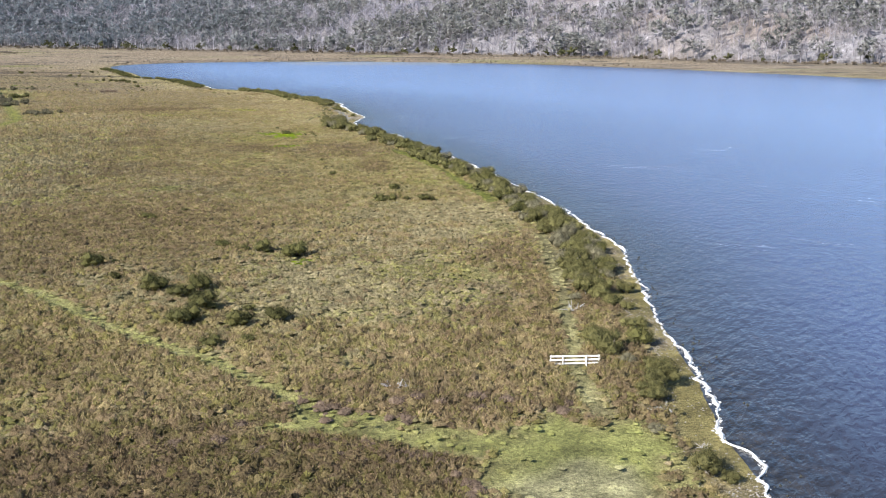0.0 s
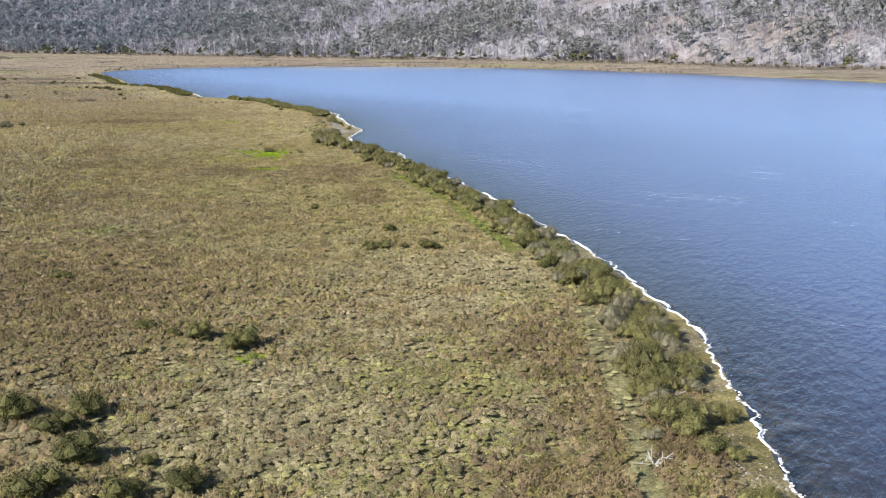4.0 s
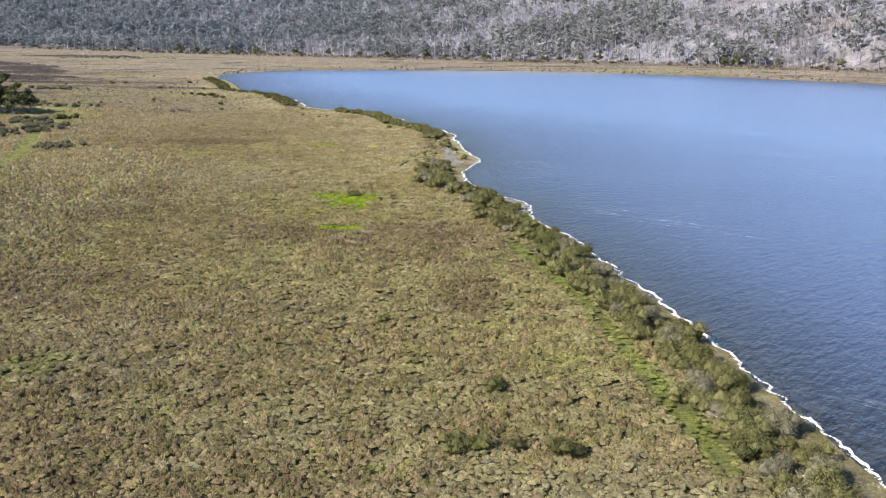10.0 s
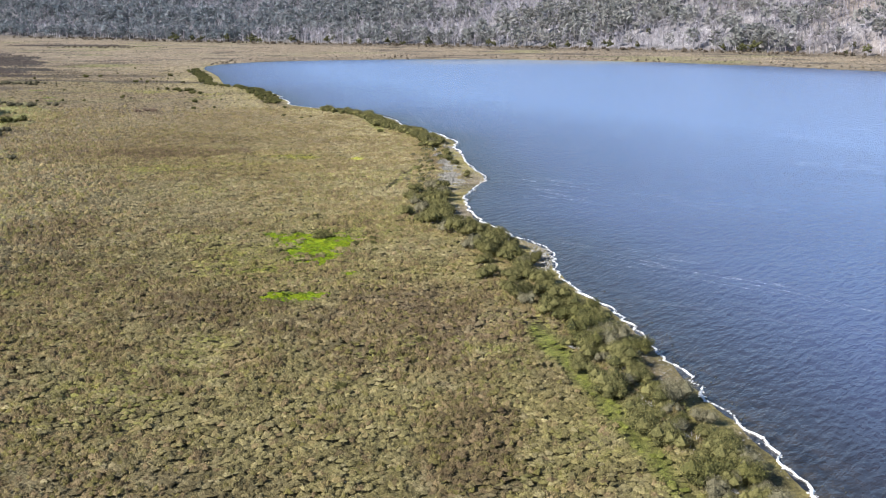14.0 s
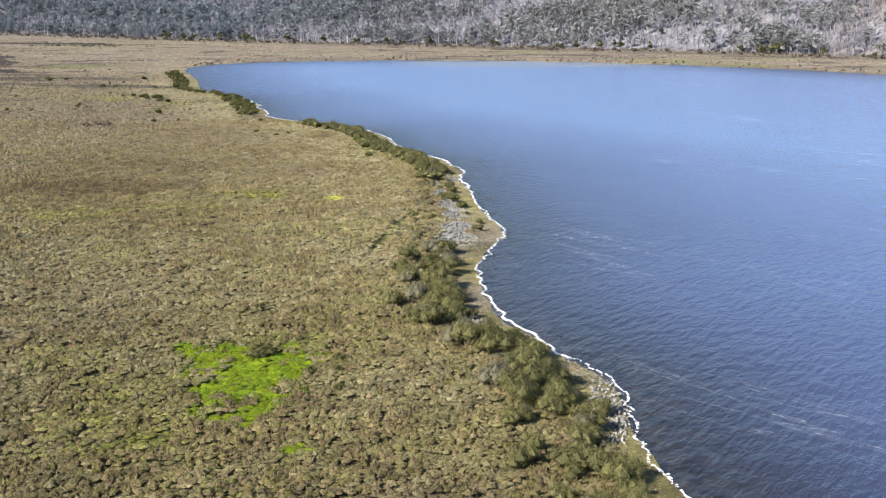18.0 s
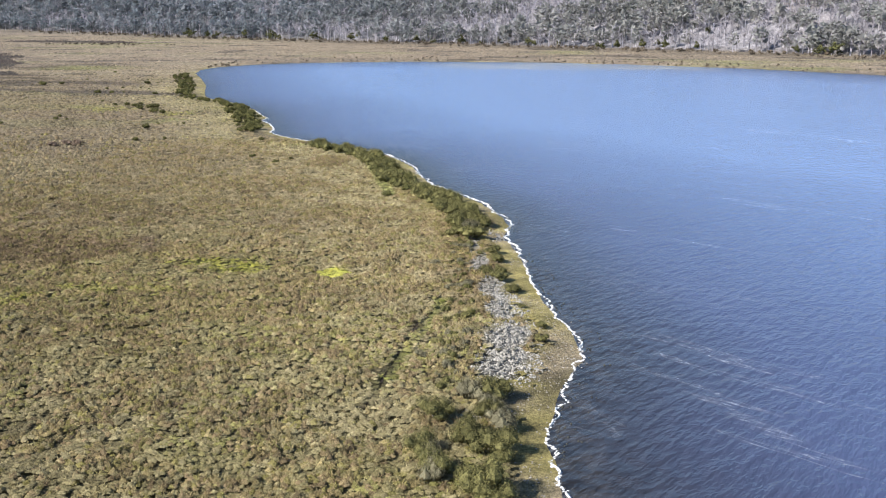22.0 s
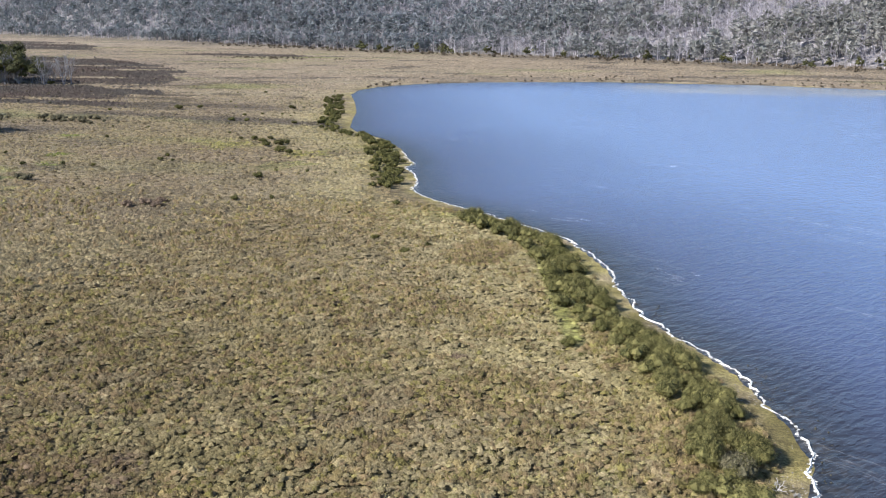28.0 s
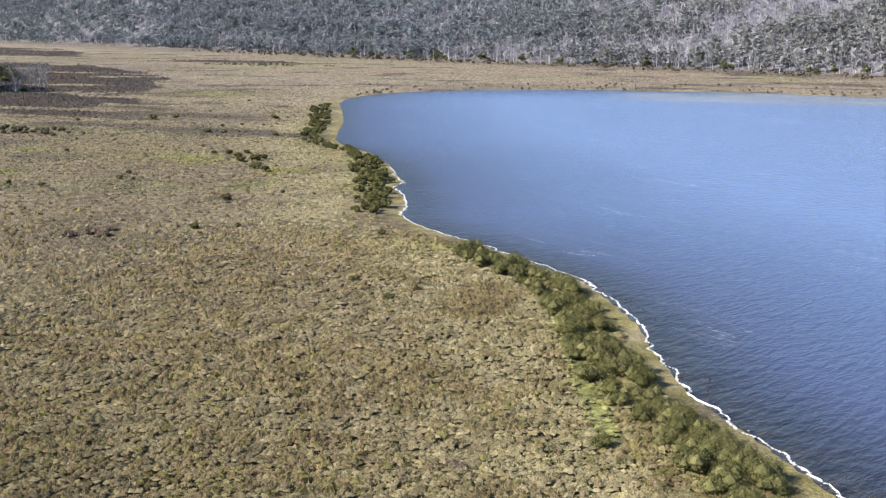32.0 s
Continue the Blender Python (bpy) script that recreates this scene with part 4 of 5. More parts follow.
# ---- shrubs ----
def shrub_model(seed, leaves, leaf_size, label, category, material, height=0.85, lobes=7):
    """One shrub about 1 m in radius: crooked stems and lobes of leaves."""
    rng = np.random.RandomState(seed)
    base = tagged(new(category.replace(" ", "_")), label, category)
    lob = [(0, 0, height * 0.45, 0.52)]
    for k in range(lobes):
        a, r = k * 6.283 / lobes + rng.rand() * 0.7, 0.3 + 0.36 * rng.rand()
        lob.append((math.cos(a) * r, math.sin(a) * r, height * (0.25 + 0.45 * rng.rand()), 0.28 + 0.22 * rng.rand()))
    for k in range(3):
        a = k * 2.1 + rng.rand()
        v, f, _ = limb(rng, (math.cos(a) * 0.05, math.sin(a) * 0.05, -0.05), (math.cos(a) * 0.5, math.sin(a) * 0.5, 0.8), 0.6 * height + 0.15, 0.05, 0.015, 3, 4)
        part("stem", quick_mesh("stem", v, f), M_BARK, base)
    v, f = leaf_cloud(rng, lob, leaves, leaf_size)
    part("foliage", quick_mesh("foliage", v, f), material, base)
    return base


SHRUBS = [shrub_model(20 + k, 3600, 0.036, "dense rounded olive-green shrub on the lake bank", "shrub", M_LEAF, 0.8 + 0.12 * (k % 3), 6 + k % 3) for k in range(5)]
DARKS = [shrub_model(90 + k, 3600, 0.034, "dense dark green shrub standing alone on the heath", "shrub", M_LEAF_DARK, 0.9, 6 + k) for k in range(3)]
GREYS = [shrub_model(40 + k, 2400, 0.036, "thin grey-green shrub with pale twigs on the heath", "shrub", M_LEAF_GREY, 0.75, 7) for k in range(3)]
HEATHS = [shrub_model(60 + k, 1300, 0.05, "low brown twiggy heath bush among tussock grass", "heath bush", M_LEAF_BROWN, 0.6, 6) for k in range(2)]
_used = set()


def set_shrub(rng, models, x, y, r, group, tall=1.0):
    """Puts a shrub of radius r on the ground; the first one of each model is the model itself."""
    ob = models[rng.randint(len(models))]
    z = float(land_height(np.array([x]), np.array([y]))[0])
    wide = r * (0.95 + 0.2 * rng.rand())
    m = pose(x, y, z - 0.04, 0, 0, rng.rand() * 360) @ Matrix.Diagonal((wide * (0.9 + 0.2 * rng.rand()), wide, r * tall * (0.85 + 0.3 * rng.rand()), 1))
    if ob.name in _used:
        twin = copy_thing(ob, pose(0, 0, 0))
        twin.matrix_basis = m
    else:
        _used.add(ob.name)
        twin = ob
        ob.matrix_basis = m
    tagged(twin, group=group)


def build_heath_shrubs():
    rng = np.random.RandomState(12)
    # x, y, radius of the single dark shrubs on the heath
    first = [(-34.0, 154.1, 0.9), (-19.5, 132.7, 0.9), (-13.7, 129.2, 1.2), (-16.1, 130.4, 0.6), (-9.3, 126.2, 1.5), (-34.5, 122.5, 1.4), (-30.1, 116.0, 0.7),
             (-32.0, 123.8, 0.5), (-24.3, 110.3, 1.5), (-20.7, 107.7, 1.3), (-18.9, 110.0, 1.5), (-17.5, 102.0, 1.6), (-18.6, 97.2, 1.6), (-12.8, 95.8, 1.3),
             (-12.5, 101.4, 0.6), (-9.0, 97.0, 1.3), (-14.8, 89.3, 1.0), (-11.3, 90.2, 0.7)]
    second = [(3.2, 167.3, 1.1), (5.0, 167.5, 1.0), (5.9, 179.6, 0.9), (6.1, 181.2, 0.7), (7.5, 168.1, 0.7), (11.3, 167.3, 1.1), (-6.1, 199.4, 0.75), (-29.6, 160.6, 0.5), (-9.2, 222.0, 0.5),
              (-3.2, 234.5, 0.5), (-13.6, 276.3, 0.5), (-47.1, 209.7, 0.4), (-21.6, 279.8, 1.0), (-14.1, 279.2, 0.5), (-12.9, 272.0, 0.5), (-16.0, 275.4, 0.6), (-25.4, 294.2, 0.5)]
    third = [(-146.4, 570.9, 0.9), (-140.6, 564.7, 1.3), (-141.8, 572.2, 1.0), (-136.1, 557.3, 1.2), (-134.1, 561.5, 1.4), (-133.0, 564.3, 0.9), (-127.6, 548.2, 1.3), (-123.0, 544.2, 1.1), (-150.1, 569.8, 0.7), (-189.5, 561.3, 0.6), (-57.8, 452.6, 0.5), (-105.0, 479.8, 0.7), (-67.2, 454.6, 0.75), (-60.0, 447.6, 0.65), (-51.9, 394.2, 0.5), (-30.0, 411.5, 0.8),
             (-45.5, 459.2, 1.1), (-28.1, 408.6, 0.45), (-113.1, 506.2, 1.0), (-154.4, 616.4, 0.9), (-178.2, 667.4, 1.3), (-178.1, 616.6, 1.2), (-173.0, 618.0, 0.9), (-217.5, 648.2, 1.5), (-213.3, 657.0, 1.2)]
    for x, y, r in first + second + third:
        set_shrub(rng, DARKS, x, y, r * 1.3, "dark shrubs on the heath", 1.15)
    brown = [(-3.2, 70.1, 0.8), (-116.0, 470.4, 1.6), (-119.1, 471.5, 1.8), (-121.2, 468.6, 1.6), (-117.6, 474.3, 1.4), (-93.7, 456.2, 1.1), (-48.4, 422.0, 1.1), (-47.3, 420.8, 0.8), (-39.7, 404.2, 1.0),
             (-40.6, 405.0, 0.7), (2.5, 73.5, 1.0), (6.0, 72.8, 1.1), (9.0, 73.6, 1.2), (11.5, 73.0, 1.0), (4.2, 74.3, 0.9), (-9.8, 70.0, 0.9), (-6.2, 73.4, 0.8), (-11.0, 67.0, 1.0), (-8.0, 64.4, 0.9), (-14.0, 66.5, 1.0)]
    edges = [([(-6.0, 75.2), (-2.1, 71.0), (2.2, 69.7), (6.4, 68.3), (10.9, 69.0), (15.3, 70.3), (16.6, 73.0)], 3.2, 62), ([(-9.0, 67.6), (-6.5, 67.4), (-2.1, 66.4), (2.1, 64.6), (5.3, 63.3), (6.6, 60.6), (6.8, 57.4)], -3.4, 60)]
    for line, deep, count in edges:
        at = resample(line, 0.1)
        for k in range(count):
            p = at[rng.randint(len(at))]
            brown.append((p[0] + rng.randn() * 0.4, p[1] + deep * rng.rand() ** 1.5, 0.45 + 0.35 * rng.rand()))
    for x, y, r in brown:
        set_shrub(rng, HEATHS, x, y, r, "brown heath shrubs", 0.9)


def shrub_mass(name, rng, spots, material, label, leaves=600, size=0.085):
    """Many shrubs too far off to tell apart, as one mesh; spots: x, y, radius."""
    v_all, f_all, count = [], [], 0
    clouds = []
    for _ in range(4):
        lob = [(0, 0, 0.35, 0.5)] + [(math.cos(a) * 0.5, math.sin(a) * 0.5, 0.2 + 0.3 * rng.rand(), 0.25 + 0.25 * rng.rand()) for a in rng.rand(6 if leaves > 200 else 3) * 6.28]
        clouds.append(leaf_cloud(rng, lob, leaves, size))
    for x, y, r in spots:
        v, f = clouds[rng.randint(4)]
        a = rng.rand() * 6.28
        z = float(land_height(np.array([x]), np.array([y]))[0])
        c, s_ = math.cos(a), math.sin(a)
        v_all.append(np.c_[(v[:, 0] * c - v[:, 1] * s_) * r + x, (v[:, 0] * s_ + v[:, 1] * c) * r + y, v[:, 2] * r * 1.3 + z])
        f_all.append(f + count)
        count += len(v)
    me = quick_mesh(name, np.concatenate(v_all), np.concatenate(f_all))
    me.materials.append(material)
    tagged(new(name, me), label, "shrubs", kind="stuff")


def bank_spot(y, sd):
    """A place sd metres inland of the waterline at y."""
    line = np.array(NEAR_BANK + POINT_BANK)
    at = resample(line, 1.0)
    k = int(np.argmin(np.abs(at[:, 1] - y)))
    d = at[min(k + 4, len(at) - 1)] - at[max(k - 4, 0)]
    n = np.array((-d[1], d[0])) / np.hypot(*d)
    return at[k] + n * sd


def build_bank_shrubs():
    rng = np.random.RandomState(15)
    near = [(23.4, 59.6, 1.5), (24.6, 58.2, 0.9), (25.0, 75.9, 1.8), (23.4, 72.9, 1.4), (25.6, 79.0, 1.5), (28.2, 92.9, 1.0), (28.7, 99.0, 0.9), (30.4, 105.8, 1.2), (26.8, 104.4, 1.7), (31.0, 116.5, 1.5), (28.0, 113.4, 1.7), (25.4, 120.0, 0.7)]
    point = [(-6.8, 321.6, 2.0), (-11.2, 316.3, 1.6), (-11.8, 310.8, 1.6), (-10.8, 296.5, 1.4), (-6.7, 311.3, 2.0), (-7.0, 304.5, 2.1), (-5.1, 299.6, 2.2), (-4.3, 296.3, 1.7), (-6.9, 290.0, 1.9), (-2.3, 293.4, 0.9), (-0.3, 284.0, 2.1), (2.2, 286.0, 1.4),
             (3.9, 281.0, 1.9), (-2.8, 336.4, 0.75), (-2.8, 341.1, 0.75), (-6.0, 353.8, 1.1), (-5.0, 347.9, 0.5), (-7.9, 358.3, 1.3), (-9.7, 361.4, 1.2), (-7.9, 361.9, 1.0), (-8.6, 367.7, 1.1), (-9.3, 372.1, 0.9), (-12.9, 380.5, 1.9), (-15.6, 381.7, 1.3)]
    cove = [(5.7, 271.0, 2.0), (3.0, 269.7, 1.6), (8.0, 265.5, 1.6), (9.2, 268.5, 1.1), (7.2, 262.5, 1.6), (10.0, 257.3, 1.5), (8.4, 258.0, 1.7), (6.1, 258.6, 1.6), (5.8, 274.9, 1.4), (4.2, 278.3, 1.6)]
    for x, y, r in near + point + cove:
        set_shrub(rng, SHRUBS, x, y, r * 0.98, "shrubs along the lake bank", 1.4)
    for x, y, r in [(-11.6, 355.5, 1.2), (-7.6, 294.5, 1.4), (1.0, 281.5, 1.3), (22.0, 66.5, 1.0), (24.0, 82.0, 1.1)]:
        set_shrub(rng, GREYS, x, y, r, "shrubs along the lake bank")
    # the belts: from y, to y, nearest and farthest from the water, metres of bank a shrub
    mass = []
    for y0, y1, near_d, far_d, gap in ((84, 112, 3.8, 8.5, 1.1), (110, 150, 3.4, 9.0, 0.62), (150, 256, 2.6, 9.0, 0.66), (256, 282, 4.0, 10.5, 1.3), (284, 322, 3.6, 9.5, 1.5), (383, 412, 3.9, 8.4, 0.6), (412, 480, 3.7, 8.8, 0.5)):
        y = y0
        while y < y1:
            d = near_d + (far_d - near_d) * rng.rand()
            p = bank_spot(y, d)
            r = (0.9 + 1.1 * rng.rand()) * (0.95 if y > 380 else 1.0)
            if math.hypot((p[0] - 24.3) / 2.6, (p[1] - 94) / 8) < 1:
                pass
            elif 150 < y < 250 or y > 400 or d < near_d + 1.5:
                mass.append((p[0], p[1], r * 1.05))
            else:
                set_shrub(rng, GREYS if rng.rand() < 0.22 else SHRUBS, p[0], p[1], r, "shrubs along the lake bank", 1.5)
            y += gap * (0.5 + rng.rand())
    # low bushes between the drain and the long heap of stones
    for _ in range(60):
        y = 322 + 58 * rng.rand()
        mass.append((float(np.interp(y, [322, 345, 380], [-12.2, -11.8, -14.2])) + rng.randn() * 1.1, y, 0.4 + 0.45 * rng.rand()))
    share = rng.rand(len(mass)) * np.array([0.72 if m[1] > 380 else 1.0 for m in mass])
    for lo, hi, material, label in ((0.0, 0.52, M_LEAF, "dense olive scrub grown together along the lake bank"), (0.52, 0.72, M_LEAF_DARK, "dark green scrub grown together along the lake bank"), (0.72, 1.0, M_LEAF_GREY, "grey-brown twiggy scrub among the bank shrubs")):
        shrub_mass("bank_scrub", rng, [m for m, q in zip(mass, share) if lo <= q < hi], material, label, 2400, 0.036)


def build_far_scrub():
    rng = np.random.RandomState(19)
    grey, dark = [], []
    beds = [(-150, 396, 17, 30, 90, 0), (-112, 351, 7, 7, 14, 0), (-178, 490, 9, 6, 14, 0), (-163, 487, 6, 5, 6, 0), (-149, 434, 5, 4, 7, 1), (-158, 428, 8, 6, 12, 0),
            (-222, 532, 16, 12, 20, 0), (-236, 556, 14, 10, 18, 0), (-205, 505, 16, 14, 40, 0), (-225, 536, 14, 14, 60, 0), (-192, 495, 10, 8, 26, 0), (-240, 598, 34, 9, 34, 0), (-374, 776, 4, 3, 4, 1)]
    for cx, cy, rx, ry, count, kind in beds:
        for _ in range(count):
            a, d = rng.rand() * 6.28, rng.rand() ** 0.5
            (dark if kind else grey).append((cx + math.cos(a) * d * rx, cy + math.sin(a) * d * ry, (0.8 if kind == 0 else 1.2) + 1.0 * rng.rand()))
    for y0, y1, near_d, far_d, gap in ((503, 562, 2.6, 9.5, 0.9), (562, 604, 1.8, 6.5, 0.9), (604, 664, 2.0, 9.0, 0.7)):
        y = y0
        while y < y1:
            p = bank_spot(y, near_d + (far_d - near_d) * rng.rand())
            dark.append((p[0], p[1], (0.7 + 1.0 * rng.rand()) * (1.0 if y < 600 else 0.8)))
            y += gap * (0.5 + rng.rand())
    for _ in range(60):
        y = 655 + 85 * rng.rand()
        dark.append((float(np.interp(y, [655, 667, 718, 755], [-150, -154, -174, -189])) - 3 - 8 * rng.rand(), y, 0.7 + 1.0 * rng.rand()))
    for k in range(120):
        x, y = -60 - rng.rand() * 260, 480 + rng.rand() * 300
        if float(bank_distance(np.array([x]), np.array([y]))[0]) > 8:
            dark.append((x, y, 0.4 + 0.7 * rng.rand() ** 2))
    moor = []
    for cx, cy, rx, ry, count in ((-305, 690, 60, 38, 90), (-400, 812, 58, 42, 50), (-470, 880, 85, 50, 60), (-240, 752, 34, 9, 20), (-430, 1190, 70, 22, 60)):
        for _ in range(count):
            a, d = rng.rand() * 6.28, rng.rand() ** 0.5
            moor.append((cx + math.cos(a) * d * rx, cy + math.sin(a) * d * ry, (0.45 + 0.7 * rng.rand() ** 2) * (1.0 if cy < 850 else 1.7)))
    # scrub on the far shore and along the foot of the hill
    shore = resample([(-174, 718), (-189, 755), (-196, 790), (-194, 820), (-180, 850), (-150, 875), (-85, 900), (0, 900), (60, 880), (120, 845), (170, 800), (235, 720)], 1.0)
    for _ in range(190):
        p = shore[rng.randint(len(shore))] + np.array((-0.15, 1.0)) * (2.5 + 70 * rng.rand() ** 1.6)
        moor.append((p[0], p[1], 0.5 + 0.8 * rng.rand()))
    for _ in range(420):
        x = -750 + 1250 * rng.rand()
        moor.append((x, float(np.interp(x, HILL_X, HILL_Y)) - 75 * rng.rand() ** 1.5, 1.2 + 1.8 * rng.rand()))
    moor = [m for m in moor if (m[0] > -240 or m[1] > 1000 or float(moor_share(np.array([m[0]]), np.array([m[1]]))[0]) > 0.2) and float(bank_distance(np.array([m[0]]), np.array([m[1]]))[0]) > 2]
    shrub_mass("moor_scrub", rng, moor, M_MOOR, "dark brown heath and scrub spread over the far flats", 50, 0.34)
    shrub_mass("far_scrub", rng, grey, M_LEAF_GREY, "grey-brown scrub beneath the gum trees and on the flats")
    shrub_mass("far_scrub", rng, dark, M_LEAF_DARK, "dark olive scrub along the far curve of the bank")


def build_moor():
    """Low grey-brown heath spread over the wet flats, with grassy lanes left open."""
    rng = np.random.RandomState(23)
    xs, ys = [], []
    for x0, x1, y0, y1, step in ((-420, -230, 640, 770, 1.2), (-800, -240, 780, 1140, 2.0), (-1250, -330, 1230, 1580, 4.0)):
        x, y, _ = scatter(rng, x0, x1, y0, y1, step, lambda x, y, d: rng.rand(len(x)) < moor_share(x, y) * 1.1)
        xs.append(x)
        ys.append(y)
    x, y = np.concatenate(xs), np.concatenate(ys)
    n = len(x)
    size = (0.55 + 0.6 * rng.rand(n) ** 2) * np.interp(y, [600, 1000], [1.0, 1.9])
    tint = blend(np.broadcast_to(np.array((0.070, 0.062, 0.053)), (n, 3)), np.array((0.080, 0.058, 0.047)), fbm(x, y, 40, 137) * 1.6 - 0.5) * (0.75 + 0.5 * rng.rand(n))[:, None]
    brushes("moor_heath", rng, x, y, tint, size, size * (0.7 + 0.6 * rng.rand(n)), 3, 0.4, 0.7, "low grey-brown heath spread over the wet flats")


build_heath_shrubs()
build_bank_shrubs()
build_far_scrub()
build_moor()


# ---- dead wood ----
def dead_model(seed, reach, name, label):
    rng = np.random.RandomState(seed)
    base = tagged(new(name), label, "dead wood")
    for k in range(9):
        a = k * 0.75 + rng.rand() * 0.6
        v, f, pts = limb(rng, (math.cos(a) * 0.08, math.sin(a) * 0.08, 0.0), (math.cos(a), math.sin(a), 0.35 + 0.9 * rng.rand()), reach * (0.6 + 0.6 * rng.rand()), 0.055, 0.012, 5, 5, 0.3, 0.05)
        bough = part("branch", quick_mesh("branch", v, f), M_DEAD, base)
        for j in (2, 3):
            d = rng.randn(3) * 0.6 + np.array((math.cos(a), math.sin(a), 0.5))
            v, f, _ = limb(rng, pts[j], d, reach * 0.4, 0.025, 0.006, 3, 4, 0.3)
            part("twig", quick_mesh("twig", v, f), M_DEAD, bough)
    return base


def build_dead_wood():
    rng = np.random.RandomState(31)
    one = dead_model(1, 1.5, "dead_shrub", "bleached grey dead shrub with bare tangled branches")
    spots = [(2.4, 77.1, 1.1), (3.6, 76.6, 0.8), (27.5, 127.0, 0.9), (25.5, 170.5, 1.1), (24.2, 175.0, 0.9), (22.0, 187.0, 0.8), (19.6, 205.5, 1.1), (18.5, 211.0, 0.8), (15.6, 228.0, 0.9), (3.0, 273.0, 0.8), (-3.9, 294.6, 0.8), (24.6, 63.5, 0.6),
             (-10.5, 384.0, 1.0), (-12.5, 391.0, 0.9), (-31.0, 432.0, 1.1), (-36.5, 447.0, 0.9), (23.0, 84.0, 0.8), (5.6, 165.2, 0.6)]
    for k in range(16):
        p = bank_spot(96 + k * 9.6 + 5 * rng.rand(), 4.5 + 4.5 * rng.rand())
        spots.append((p[0], p[1], 0.7 + 0.4 * rng.rand()))
    for k, (x, y, s) in enumerate(spots):
        z = float(land_height(np.array([x]), np.array([y]))[0])
        m = pose(x, y, z - 0.03, 0, 0, rng.rand() * 360) @ Matrix.Diagonal((s, s, s * (1.15 if k > 17 else 0.8), 1))
        ob = one if k == 0 else copy_thing(one, pose(0, 0, 0))
        ob.matrix_basis = m
        tagged(ob, group="dead shrubs")


build_dead_wood()


# ---- rail barrier ----
def plank(sx, sy, sz, bevel=0.012):
    bm = bmesh.new()
    bmesh.ops.create_cube(bm, size=1.0)
    bmesh.ops.scale(bm, vec=(sx, sy, sz), verts=bm.verts)
    bmesh.ops.bevel(bm, geom=bm.edges, offset=bevel, segments=1, affect="EDGES")
    me = bpy.data.meshes.new("plank")
    bm.to_mesh(me)
    bm.free()
    return me


def build_barrier():
    x, y = 18.85, 81.1
    z = float(land_height(np.array([x]), np.array([y]))[0])
    base = tagged(new("rail_fence"), "short white timber fence of three rails across a grassy way", "fence")
    base.matrix_basis = pose(x, y, z - 0.06, 0, 0, -1)
    for px in (-1.12, 1.02):
        ob = part("post", plank(0.13, 0.11, 1.30), M_PAINT, base)
        ob.matrix_basis = pose(px, -0.085, 0.50)
    for k, h in enumerate((0.36, 0.70, 1.04)):
        ob = part("rail", plank(4.6, 0.05, 0.17), M_PAINT, base)
        ob.matrix_basis = pose(0.0, 0, h, 0, 0.25 * (k - 1), 0)
    for px in (-2.2, 2.2):
        ob = part("end_board", plank(0.12, 0.04, 0.88), M_PAINT, base)
        ob.matrix_basis = pose(px, 0.048, 0.70)


build_barrier()


# ---- gum trees ----
def gum_model(seed, name="gum_tree", label="grey-green gum tree with pale forked trunks"):
    """A gum about 1 m high, to be scaled: forked trunk, limbs and separate clumps of leaves."""
    rng = np.random.RandomState(seed)
    base = tagged(new(name), label, "tree")
    v, f, pts = limb(rng, (0, 0, -0.02), (0.1 * rng.randn(), 0.1 * rng.randn(), 1), 0.58, 0.013, 0.007, 5, 6, 0.14)
    part("trunk", quick_mesh("trunk", v, f, None, True), M_PALE_BARK, base)
    lobes = [(*pts[-1], 0.16)]
    for k in range(3):
        a = k * 2.1 + rng.rand()
        v, f, q = limb(rng, (0, 0, -0.01), (math.cos(a) * 0.42, math.sin(a) * 0.42, 1), 0.5 + 0.2 * rng.rand(), 0.011, 0.005, 5, 5, 0.13)
        part("trunk", quick_mesh("trunk", v, f, None, True), M_PALE_BARK, base)
        lobes.append((*q[-1], 0.12 + 0.06 * rng.rand()))
    for k in range(7):
        a = k * 0.9 + rng.rand()
        s = pts[2 + k % 4]
        v, f, q = limb(rng, s, (math.cos(a) * 0.75, math.sin(a) * 0.75, 0.9), 0.32 + 0.2 * rng.rand(), 0.008, 0.003, 4, 5, 0.22)
        part("limb", quick_mesh("limb", v, f, None, True), M_PALE_BARK, base)
        lobes.append((*q[-1], 0.11 + 0.08 * rng.rand()))
        for _ in range(3):
            lobes.append((*(q[-2] + rng.randn(3) * np.array((0.09, 0.09, 0.06))), 0.05 + 0.06 * rng.rand()))
    lobes.append((0.03, 0, 0.86, 0.14))
    v, f = leaf_cloud(rng, lobes, 3000, 0.024, 0.9)
    part("crown", quick_mesh("crown", v, f), M_GUM, base)
    return base


def dead_gum_model(seed):
    """A fire-killed gum about 1 m high, to be scaled: forked bare trunks with fine grey limbs."""
    rng = np.random.RandomState(seed)
    base = tagged(new("dead_gum_tree"), "grey leafless gum tree with fine bare limbs", "tree")
    for k in range(3):
        a = k * 2.1 + rng.rand()
        v, f, pts = limb(rng, (0, 0, -0.02), (math.cos(a) * 0.3, math.sin(a) * 0.3, 1), 0.85 + 0.15 * rng.rand(), 0.011, 0.003, 6, 5, 0.12)
        stem = part("trunk", quick_mesh("trunk", v, f, None, True), M_GREY_BARK, base)
        for j in range(9):
            b = rng.rand() * 6.283
            v, f, _ = limb(rng, pts[2 + j % 4], (math.cos(b) * 0.8, math.sin(b) * 0.8, 0.9), 0.2 + 0.2 * rng.rand(), 0.006, 0.0015, 3, 4, 0.25)
            part("limb", quick_mesh("limb", v, f, None, True), M_GREY_BARK, stem)
    return base


